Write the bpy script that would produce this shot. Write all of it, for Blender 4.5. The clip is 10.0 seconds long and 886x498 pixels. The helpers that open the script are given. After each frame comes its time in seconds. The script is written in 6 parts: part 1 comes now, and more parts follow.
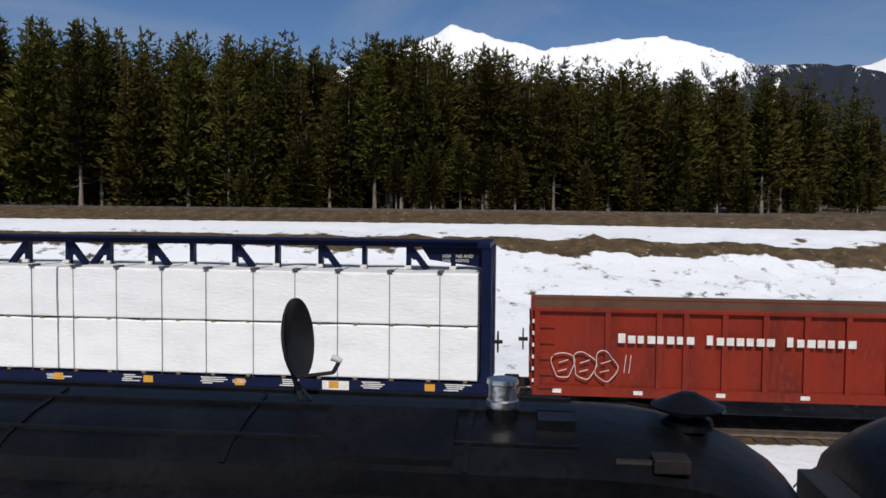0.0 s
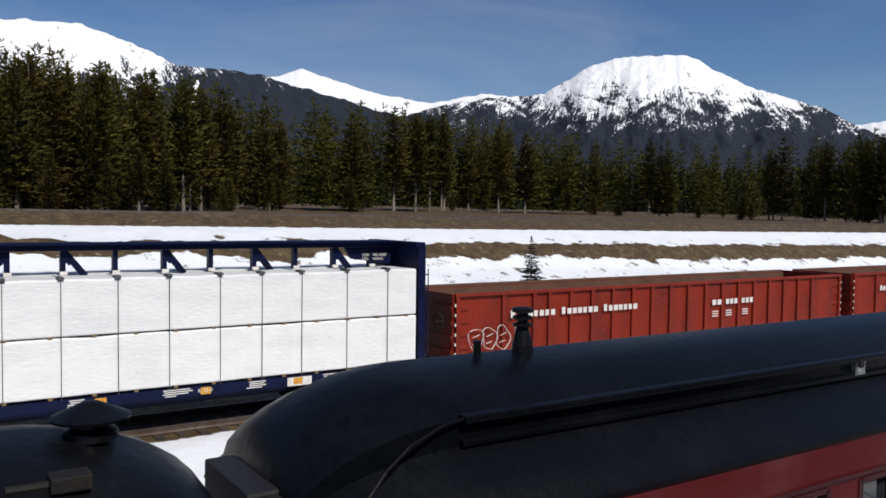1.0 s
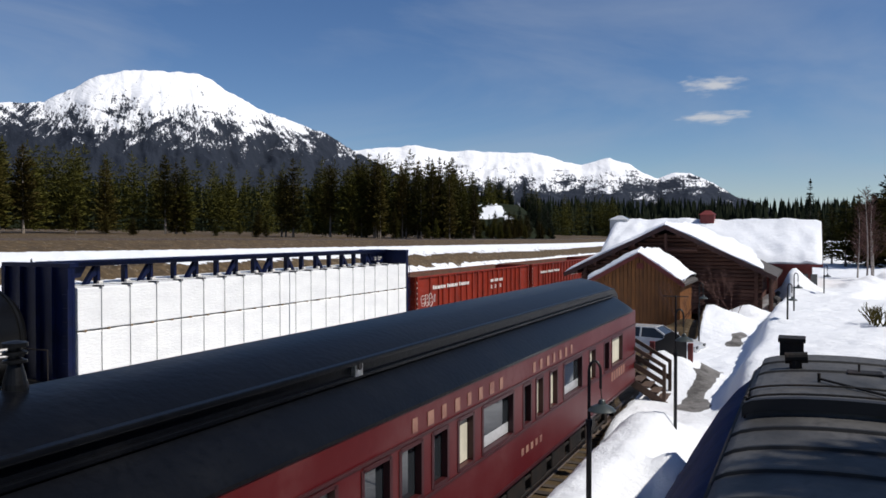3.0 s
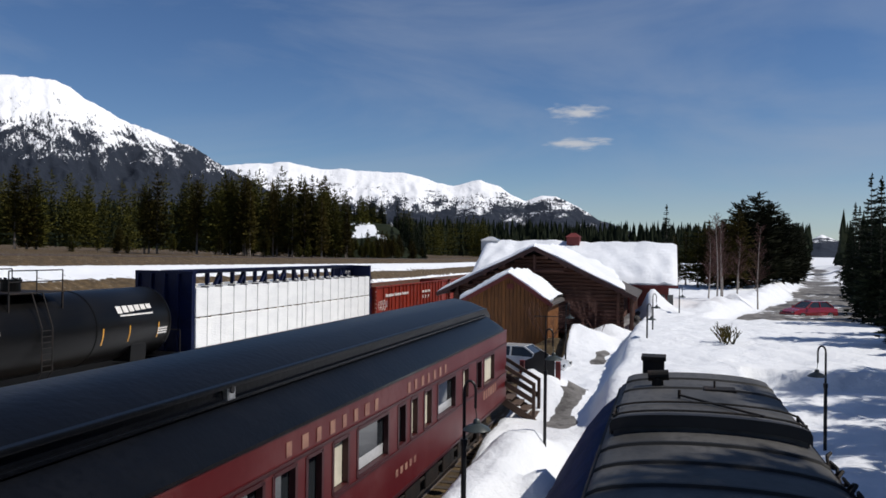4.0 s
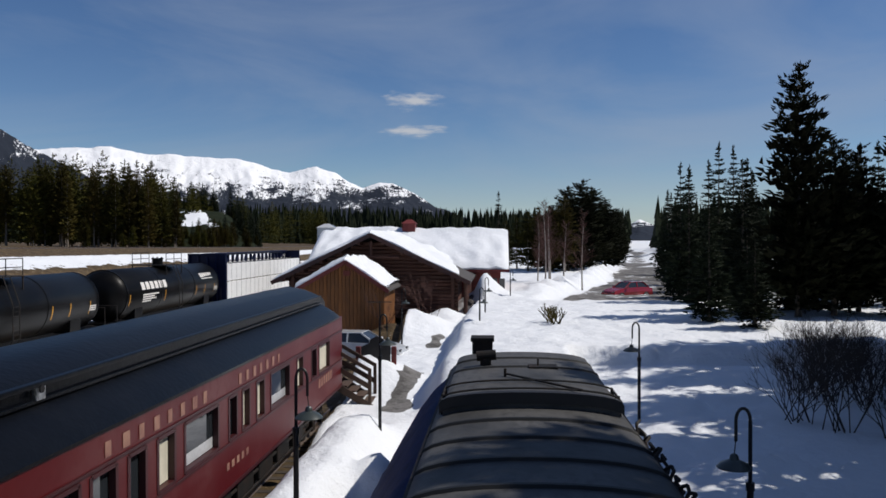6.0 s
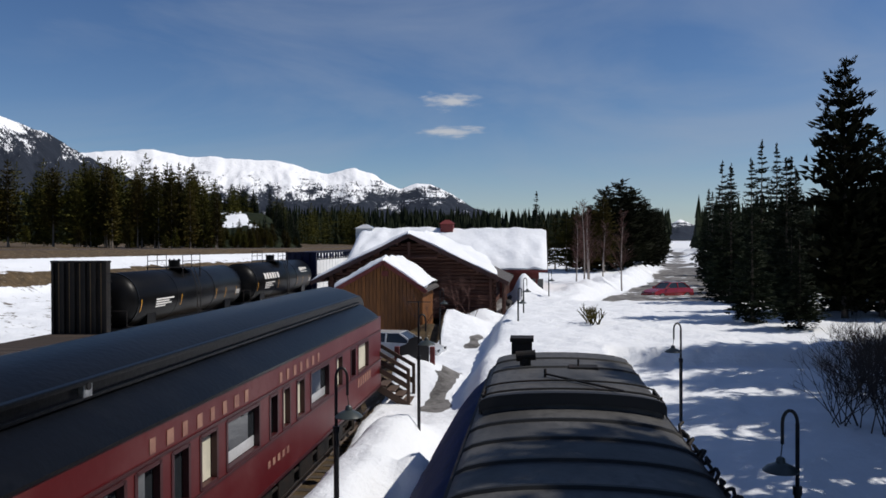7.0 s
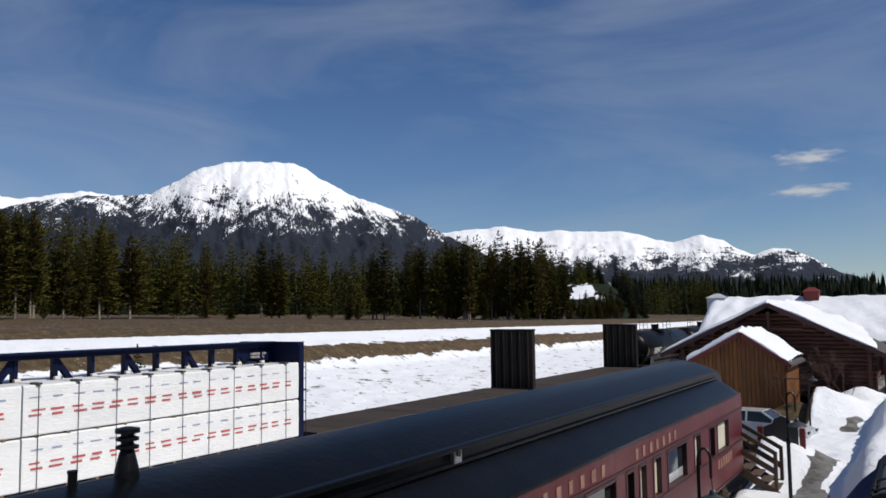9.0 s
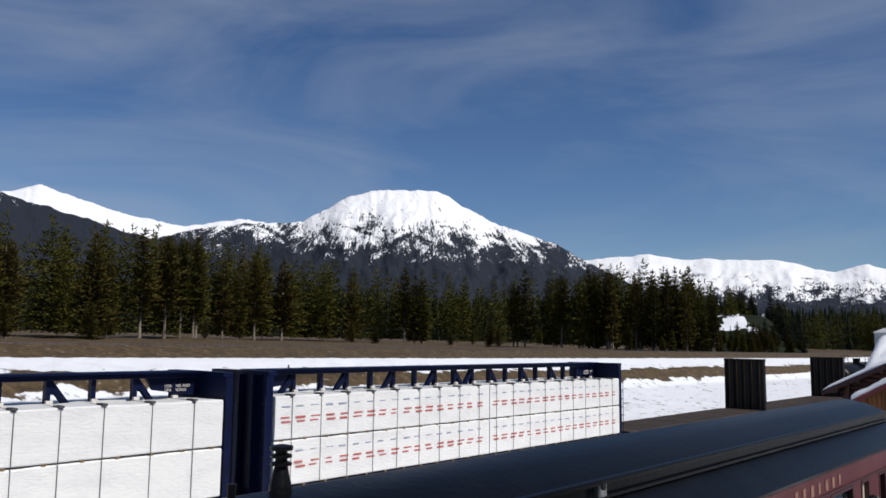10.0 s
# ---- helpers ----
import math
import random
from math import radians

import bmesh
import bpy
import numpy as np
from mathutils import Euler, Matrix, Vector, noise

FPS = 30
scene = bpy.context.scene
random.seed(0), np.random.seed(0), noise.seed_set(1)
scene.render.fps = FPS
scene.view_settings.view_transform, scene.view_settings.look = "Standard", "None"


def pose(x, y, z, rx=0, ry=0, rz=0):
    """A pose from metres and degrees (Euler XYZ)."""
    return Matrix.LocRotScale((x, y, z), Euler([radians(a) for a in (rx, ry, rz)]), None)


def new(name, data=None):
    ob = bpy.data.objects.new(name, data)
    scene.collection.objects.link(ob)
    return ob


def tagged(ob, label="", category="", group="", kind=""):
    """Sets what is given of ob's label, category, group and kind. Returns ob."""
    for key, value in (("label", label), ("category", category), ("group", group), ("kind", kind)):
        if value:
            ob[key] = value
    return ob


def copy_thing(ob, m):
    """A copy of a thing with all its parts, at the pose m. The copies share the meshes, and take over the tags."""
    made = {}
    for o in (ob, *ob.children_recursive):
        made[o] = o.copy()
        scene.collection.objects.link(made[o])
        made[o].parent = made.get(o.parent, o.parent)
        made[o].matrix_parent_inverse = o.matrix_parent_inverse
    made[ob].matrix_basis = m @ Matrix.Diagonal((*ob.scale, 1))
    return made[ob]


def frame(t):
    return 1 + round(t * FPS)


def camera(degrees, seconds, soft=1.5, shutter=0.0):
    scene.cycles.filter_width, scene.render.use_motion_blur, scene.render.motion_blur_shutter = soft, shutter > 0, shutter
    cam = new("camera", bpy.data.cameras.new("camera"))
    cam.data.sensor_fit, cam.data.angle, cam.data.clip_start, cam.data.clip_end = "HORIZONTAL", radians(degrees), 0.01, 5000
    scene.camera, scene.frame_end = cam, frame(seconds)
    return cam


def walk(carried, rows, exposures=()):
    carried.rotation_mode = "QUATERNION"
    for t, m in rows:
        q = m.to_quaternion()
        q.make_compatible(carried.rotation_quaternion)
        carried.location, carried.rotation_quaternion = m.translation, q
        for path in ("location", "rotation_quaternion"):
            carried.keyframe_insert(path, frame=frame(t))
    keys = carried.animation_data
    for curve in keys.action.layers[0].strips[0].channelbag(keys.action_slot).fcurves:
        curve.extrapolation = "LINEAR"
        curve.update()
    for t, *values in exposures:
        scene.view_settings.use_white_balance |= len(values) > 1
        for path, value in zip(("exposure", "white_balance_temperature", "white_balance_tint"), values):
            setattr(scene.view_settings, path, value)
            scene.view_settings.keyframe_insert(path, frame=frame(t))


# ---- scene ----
cam = camera(57.0, 10.0, soft=1.6, shutter=0.0)
EYE = (0.0, 0.0, 5.567)
# seconds, turn to the left of +y, tilt up, lean, and the sway of the eye
PATH = [
    (0.0, 95.86, -2.79, 0.54, -0.018, -0.192, -0.046),
    (0.3, 85.14, -1.96, 1.22, -0.015, -0.185, -0.024),
    (0.6, 71.85, -1.92, 0.39, -0.076, -0.098, -0.056),
    (1.0, 57.04, -2.52, 0.74, -0.019, -0.007, -0.019),
    (1.2, 49.59, -2.38, 0.73, 0.065, 0.008, -0.001),
    (1.5, 40.95, -2.36, 0.85, 0.016, -0.030, -0.033),
    (1.8, 35.82, -1.68, -0.15, 0.025, 0.007, 0.006),
    (2.0, 32.83, -1.60, -0.15, 0.065, 0.033, -0.010),
    (2.5, 28.29, -1.42, -0.34, 0.048, 0.058, 0.001),
    (2.7, 26.72, -1.40, -0.30, 0.045, 0.060, 0.000),
    (4.0, 15.22, 0.33, 0.64, -0.061, 0.044, 0.022),
    (4.5, 11.04, 0.11, 0.28, -0.009, 0.018, 0.019),
    (5.0, 6.81, -0.24, 0.00, 0.044, 0.023, 0.015),
    (5.5, 4.46, -0.06, 0.03, 0.071, 0.027, 0.018),
    (5.7, 3.84, -0.44, -0.09, 0.070, 0.030, 0.015),
    (6.8, 5.35, -0.58, -0.22, 0.035, 0.050, -0.010),
    (7.0, 6.51, -0.48, -0.21, 0.033, 0.059, -0.010),
    (7.5, 8.93, -0.33, -0.11, -0.009, 0.084, -0.001),
    (8.0, 15.74, 1.77, -0.92, -0.016, 0.028, 0.017),
    (8.5, 23.23, 3.82, -0.98, -0.038, 0.019, 0.030),
    (9.0, 30.36, 4.67, -0.72, -0.090, 0.045, 0.032),
    (9.5, 35.18, 5.85, 0.14, -0.077, 0.025, 0.030),
    (10.0, 40.29, 6.58, 0.65, -0.116, 0.017, 0.033),
]
walk(cam, [(t, pose(EYE[0] + dx, EYE[1] + dy, EYE[2] + dz, 90 + tilt, 0, turn) @ pose(0, 0, 0, 0, 0, lean)) for t, turn, tilt, lean, dx, dy, dz in PATH],
     exposures=((0.0, -0.17), (0.6, -0.12), (1.0, -0.04), (1.5, 0.13), (2.5, 0.15), (4.0, 0.0), (5.5, -0.05), (7.5, -0.05), (9.0, -0.04), (10.0, -0.06)))

# ---- world, sun ----
SUN_AZ, SUN_EL = 84.0, 49.5      # degrees clockwise from +y, above the horizon


def build_light():
    w = bpy.data.worlds.new("sky")
    w.use_nodes = True
    scene.world = w
    nt = w.node_tree
    nt.nodes.clear()
    out = nt.nodes.new("ShaderNodeOutputWorld")
    bg = nt.nodes.new("ShaderNodeBackground")
    sky = nt.nodes.new("ShaderNodeTexSky")
    sky.sky_type, sky.sun_disc = "NISHITA", False
    sky.sun_elevation, sky.sun_rotation = radians(SUN_EL), radians(SUN_AZ)
    sky.altitude, sky.air_density, sky.dust_density, sky.ozone_density = 1500, 1.0, 0.1, 3.2
    tc = nt.nodes.new("ShaderNodeTexCoord")
    mp = nt.nodes.new("ShaderNodeMapping")
    mp.inputs["Scale"].default_value = (1.1, 1.6, 5.0)
    mp.inputs["Rotation"].default_value = (0.25, 0.12, 0.5)
    n1 = nt.nodes.new("ShaderNodeTexNoise")
    n1.inputs["Scale"].default_value, n1.inputs["Detail"].default_value = 1.6, 7
    n1.inputs["Roughness"].default_value, n1.inputs["Distortion"].default_value = 0.55, 0.8
    ramp = nt.nodes.new("ShaderNodeValToRGB")
    ramp.color_ramp.elements[0].position, ramp.color_ramp.elements[1].position = 0.40, 0.82
    mix = nt.nodes.new("ShaderNodeMix")
    mix.data_type = "RGBA"
    mix.inputs["B"].default_value = (4.6, 5.3, 6.6, 1)
    hsv = nt.nodes.new("ShaderNodeHueSaturation")
    hsv.inputs["Hue"].default_value = 0.507
    hsv.inputs["Saturation"].default_value = 1.16
    hsv.inputs["Value"].default_value = 1.03
    nt.links.new(tc.outputs["Generated"], mp.inputs["Vector"])
    nt.links.new(mp.outputs["Vector"], n1.inputs["Vector"])
    nt.links.new(n1.outputs["Fac"], ramp.inputs["Fac"])
    sc = nt.nodes.new("ShaderNodeMath")
    sc.operation = "MULTIPLY"
    sc.inputs[1].default_value = 0.58
    nt.links.new(ramp.outputs["Color"], sc.inputs[0])
    nt.links.new(sc.outputs[0], mix.inputs["Factor"])
    nt.links.new(sky.outputs["Color"], hsv.inputs["Color"])
    nt.links.new(hsv.outputs["Color"], mix.inputs["A"])
    nt.links.new(mix.outputs["Result"], bg.inputs["Color"])
    bg.inputs["Strength"].default_value = 0.075
    nt.links.new(bg.outputs["Background"], out.inputs["Surface"])
    sun = bpy.data.lights.new("sun", "SUN")
    sun.energy, sun.angle, sun.color = 3.9, radians(0.53), (1.0, 0.95, 0.88)
    a, e = radians(SUN_AZ), radians(SUN_EL)
    d = Vector((math.sin(a) * math.cos(e), math.cos(a) * math.cos(e), math.sin(e)))
    ob = new("sun", sun)
    ob.matrix_world = Matrix.Translation((60, 60, 80)) @ d.to_track_quat("Z", "Y").to_matrix().to_4x4()


build_light()

# ---- materials ----


def mat(name, c1, c2=None, rough=0.6, metal=0.0, scale=6.0, bump=0.0, bscale=30.0, stretch=(1, 1, 1), jitter=0.0, spec=0.5, c3=None, coat=0.0, hue=0.0):
    """Two-scale mottled surface: c1 and c2 mixed by coarse noise, c3 by fine noise; jitter varies it from object to object."""
    m = bpy.data.materials.new(name)
    m.use_nodes = True
    nt = m.node_tree
    b = nt.nodes["Principled BSDF"]
    b.inputs["Roughness"].default_value = rough
    b.inputs["Metallic"].default_value = metal
    b.inputs["Specular IOR Level"].default_value = spec
    b.inputs["Coat Weight"].default_value = coat
    c2 = c2 or tuple(v * 0.75 for v in c1)
    c3 = c3 or tuple(v * 0.85 for v in c1)
    tc = nt.nodes.new("ShaderNodeTexCoord")
    mp = nt.nodes.new("ShaderNodeMapping")
    mp.inputs["Scale"].default_value = stretch
    nt.links.new(tc.outputs["Object"], mp.inputs["Vector"])
    cols = []
    last = None
    for s, ca, lo, hi in ((scale, c2, 0.42, 0.68), (scale * 9, c3, 0.48, 0.7)):
        n = nt.nodes.new("ShaderNodeTexNoise")
        n.inputs["Scale"].default_value, n.inputs["Detail"].default_value = s, 6
        nt.links.new(mp.outputs["Vector"], n.inputs["Vector"])
        r = nt.nodes.new("ShaderNodeMapRange")
        r.inputs["From Min"].default_value, r.inputs["From Max"].default_value = lo, hi
        nt.links.new(n.outputs["Fac"], r.inputs["Value"])
        mx = nt.nodes.new("ShaderNodeMix")
        mx.data_type = "RGBA"
        nt.links.new(r.outputs["Result"], mx.inputs["Factor"])
        if last is None:
            mx.inputs["A"].default_value = (*c1, 1)
        else:
            nt.links.new(last, mx.inputs["A"])
        mx.inputs["B"].default_value = (*ca, 1)
        last = mx.outputs["Result"]
    if jitter:
        oi = nt.nodes.new("ShaderNodeObjectInfo")
        mr = nt.nodes.new("ShaderNodeMapRange")
        mr.inputs["To Min"].default_value, mr.inputs["To Max"].default_value = 1 - jitter, 1 + jitter
        nt.links.new(oi.outputs["Random"], mr.inputs["Value"])
        hs = nt.nodes.new("ShaderNodeHueSaturation")
        nt.links.new(last, hs.inputs["Color"])
        nt.links.new(mr.outputs["Result"], hs.inputs["Value"])
        if hue:
            wn = nt.nodes.new("ShaderNodeTexWhiteNoise")
            wn.noise_dimensions = "1D"
            nt.links.new(oi.outputs["Random"], wn.inputs["W"])
            hr = nt.nodes.new("ShaderNodeMapRange")
            hr.inputs["To Min"].default_value, hr.inputs["To Max"].default_value = 0.5 - hue, 0.5 + hue
            nt.links.new(wn.outputs["Value"], hr.inputs["Value"])
            nt.links.new(hr.outputs["Result"], hs.inputs["Hue"])
        last = hs.outputs["Color"]
    nt.links.new(last, b.inputs["Base Color"])
    if bump:
        n = nt.nodes.new("ShaderNodeTexNoise")
        n.inputs["Scale"].default_value, n.inputs["Detail"].default_value = bscale, 5
        nt.links.new(mp.outputs["Vector"], n.inputs["Vector"])
        bp = nt.nodes.new("ShaderNodeBump")
        bp.inputs["Strength"].default_value, bp.inputs["Distance"].default_value = bump, 0.05
        nt.links.new(n.outputs["Fac"], bp.inputs["Height"])
        nt.links.new(bp.outputs["Normal"], b.inputs["Normal"])
    return m


M_ROOF = mat("black_roof_paint", (0.0025, 0.003, 0.0045), (0.005, 0.0055, 0.007), 0.34, scale=1.2, bump=0.12, bscale=9, c3=(0.002, 0.0024, 0.0035), spec=0.13)
M_ROOF2 = mat("black_roof_patched", (0.0028, 0.0032, 0.0042), (0.007, 0.0072, 0.008), 0.4, scale=1.6, bump=0.2, bscale=7, c3=(0.003, 0.003, 0.0035), spec=0.18)
M_MAROON = mat("maroon_paint", (0.078, 0.004, 0.005), (0.115, 0.03, 0.03), 0.42, scale=0.6, bump=0.03, bscale=6, c3=(0.085, 0.007, 0.008), spec=0.3)
M_MAROON_D = mat("maroon_trim", (0.045, 0.006, 0.007), None, 0.45, scale=2)
M_GOLD = mat("faded_gold_letter", (0.33, 0.18, 0.13), (0.17, 0.065, 0.055), 0.6, scale=3)
M_BLIND = mat("cream_window_blind", (0.62, 0.58, 0.46), None, 0.8, scale=2)
M_DARK = mat("dark_interior", (0.012, 0.011, 0.012), None, 0.6, scale=2)
M_IRON = mat("rusty_black_iron", (0.010, 0.009, 0.008), (0.026, 0.016, 0.011), 0.7, scale=3, bump=0.2, spec=0.3)
M_CHROME = mat("dented_bright_steel", (0.72, 0.72, 0.70), (0.5, 0.5, 0.5), 0.3, 1.0, scale=9, bump=0.25, bscale=14)
M_NAVY = mat("navy_blue_paint", (0.004, 0.008, 0.036), (0.004, 0.006, 0.02), 0.42, scale=2, bump=0.05, c3=(0.006, 0.010, 0.042), spec=0.14)
M_WRAP = mat("white_lumber_wrap", (0.80, 0.80, 0.78), (0.72, 0.72, 0.71), 0.4, scale=1.2, bump=0.45, bscale=8, stretch=(1, 0.6, 1.9), c3=(0.78, 0.78, 0.77))
M_STRAP = mat("dark_strap", (0.07, 0.07, 0.075), None, 0.6)
M_REDP = mat("red_print", (0.52, 0.10, 0.085), None, 0.6, scale=8)
M_BLUEP = mat("pale_blue_print", (0.30, 0.36, 0.5), None, 0.6, scale=8)
M_GONRED = mat("weathered_red_paint", (0.215, 0.018, 0.005), (0.12, 0.014, 0.007), 0.55, scale=1.3, bump=0.1, stretch=(1, 1, 0.4), c3=(0.20, 0.024, 0.014), spec=0.25)
M_RUST = mat("rusty_steel_inside", (0.13, 0.062, 0.036), (0.08, 0.04, 0.026), 0.8, scale=1.6, bump=0.2)
M_WHITE = mat("white_stencil", (0.72, 0.70, 0.66), (0.6, 0.55, 0.5), 0.6, scale=5)
M_YELLOW = mat("amber_reflector", (0.62, 0.30, 0.03), None, 0.4, scale=6)
M_TANK = mat("black_tank_paint", (0.003, 0.003, 0.0033), (0.006, 0.0055, 0.005), 0.36, scale=0.9, bump=0.05, c3=(0.004, 0.004, 0.004), spec=0.12)
M_DECK = mat("weathered_plank_deck", (0.048, 0.031, 0.021), (0.026, 0.018, 0.013), 0.85, scale=3, bump=0.3, stretch=(1, 6, 1), jitter=0.3)
M_BULK = mat("dark_bulkhead_steel", (0.009, 0.0075, 0.006), (0.018, 0.013, 0.009), 0.65, scale=2, bump=0.15, spec=0.3)
M_BARGE = mat("weathered_dark_board", (0.062, 0.024, 0.02), (0.035, 0.017, 0.015), 0.75, scale=3, bump=0.2)
M_TIMBER = mat("ochre_timber", (0.20, 0.13, 0.06), None, 0.8, scale=5)
M_LOG = mat("red_brown_log", (0.085, 0.032, 0.02), (0.055, 0.021, 0.014), 0.7, scale=3, bump=0.3, stretch=(0.4, 3, 3), jitter=0.25)
M_BOARD = mat("stained_orange_board", (0.21, 0.078, 0.016), (0.12, 0.045, 0.012), 0.7, scale=2.5, bump=0.2, stretch=(4, 4, 0.4), jitter=0.2)
M_REDTRIM = mat("dark_red_trim", (0.16, 0.022, 0.018), None, 0.6)
M_SHINGLE = mat("grey_shingle", (0.075, 0.068, 0.066), None, 0.85, scale=6, bump=0.5)
M_RIB = mat("dark_roof_rib", (0.012, 0.012, 0.012), None, 0.6, scale=2, spec=0.3)
M_GREYROOF = mat("weathered_grey_roof", (0.082, 0.080, 0.078), (0.028, 0.028, 0.028), 0.6, scale=1.0, bump=0.25, bscale=8, stretch=(1, 0.5, 1), c3=(0.048, 0.047, 0.046), spec=0.3)
# colours the side boarding, and the sheet that imitates shade beside it
M_BLUESIDE = mat("blue_tarpaulin", (0.010, 0.026, 0.10), (0.007, 0.017, 0.06), 0.75, scale=3, bump=0.3, spec=0.15)
M_LAMP = mat("black_lamp_iron", (0.015, 0.015, 0.016), None, 0.45, scale=6, spec=0.3)
M_SHADE = mat("grey_green_enamel_shade", (0.045, 0.055, 0.052), None, 0.35, scale=6)
M_BARK = mat("grey_brown_bark", (0.12, 0.095, 0.075), (0.07, 0.055, 0.042), 0.9, scale=4, bump=0.5, stretch=(2, 2, 0.4))
M_BIRCH = mat("pale_birch_bark", (0.40, 0.36, 0.32), (0.2, 0.17, 0.15), 0.8, scale=5, stretch=(1, 1, 3))
M_TWIG = mat("red_brown_twig", (0.10, 0.045, 0.035), None, 0.85, scale=5)
M_TWIGD = mat("dark_twig", (0.045, 0.035, 0.03), None, 0.85, scale=5)
M_PINE = mat("pine_needles", (0.056, 0.047, 0.010), (0.026, 0.028, 0.008), 0.8, scale=0.5, jitter=0.42, c3=(0.072, 0.060, 0.014), spec=0.06, hue=0.024)
M_PINEBARK = mat("pale_pine_bark", (0.22, 0.185, 0.15), (0.12, 0.095, 0.075), 0.9, scale=3, bump=0.4, stretch=(2, 2, 0.4), jitter=0.3)
# pine needles with the shade of their unlit sides put into the colour
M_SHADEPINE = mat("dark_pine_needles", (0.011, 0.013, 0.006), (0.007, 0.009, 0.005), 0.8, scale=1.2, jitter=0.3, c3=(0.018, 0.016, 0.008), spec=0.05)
M_SPRUCE = mat("spruce_needles", (0.013, 0.019, 0.009), (0.008, 0.013, 0.007), 0.75, scale=1.4, jitter=0.3, c3=(0.018, 0.022, 0.010), spec=0.1)
M_FARWOOD = mat("far_wood_needles", (0.016, 0.021, 0.011), (0.011, 0.016, 0.010), 0.85, scale=0.06, c3=(0.021, 0.024, 0.012), spec=0.05)
M_WOODRAIL = mat("brown_stair_wood", (0.085, 0.05, 0.032), None, 0.75, scale=4, bump=0.2)
M_SIGN = mat("dark_sign_board", (0.02, 0.017, 0.016), None, 0.6)
M_CARWHITE = mat("silver_white_car_paint", (0.55, 0.56, 0.57), None, 0.25, scale=2, coat=0.5)
M_CARRED = mat("red_car_paint", (0.26, 0.010, 0.016), None, 0.25, scale=2, coat=0.5)
M_TYRE = mat("tyre_rubber", (0.02, 0.02, 0.02), None, 0.8)
M_STEEL = mat("worn_rail_steel", (0.16, 0.13, 0.11), (0.10, 0.06, 0.045), 0.5, 0.6, scale=3)
M_TIE = mat("dark_tie_wood", (0.05, 0.038, 0.03), None, 0.9, scale=4, bump=0.3, jitter=0.3)


def glass_mat():
    m = bpy.data.materials.new("dark_window_glass")
    m.use_nodes = True
    b = m.node_tree.nodes["Principled BSDF"]
    b.inputs["Base Color"].default_value = (0.02, 0.024, 0.028, 1)
    b.inputs["Roughness"].default_value, b.inputs["IOR"].default_value = 0.05, 1.6
    return m


M_GLASS = glass_mat()


def snow_mat(name, tint=(0.80, 0.82, 0.85), bump=0.5):
    m = mat(name, tint, tuple(v * 0.96 for v in tint), 0.75, scale=0.35, c3=tuple(v * 0.98 for v in tint), bump=bump, bscale=2.2, spec=0.25)
    b = m.node_tree.nodes["Principled BSDF"]
    for n in m.node_tree.nodes:
        if n.bl_idname == "ShaderNodeBump":
            n.inputs["Distance"].default_value = 0.16
            n.inputs["Height"].links[0].from_node.inputs["Detail"].default_value = 9
            n.inputs["Height"].links[0].from_node.inputs["Roughness"].default_value = 0.62
    return m


M_SNOW = snow_mat("wind_packed_snow")


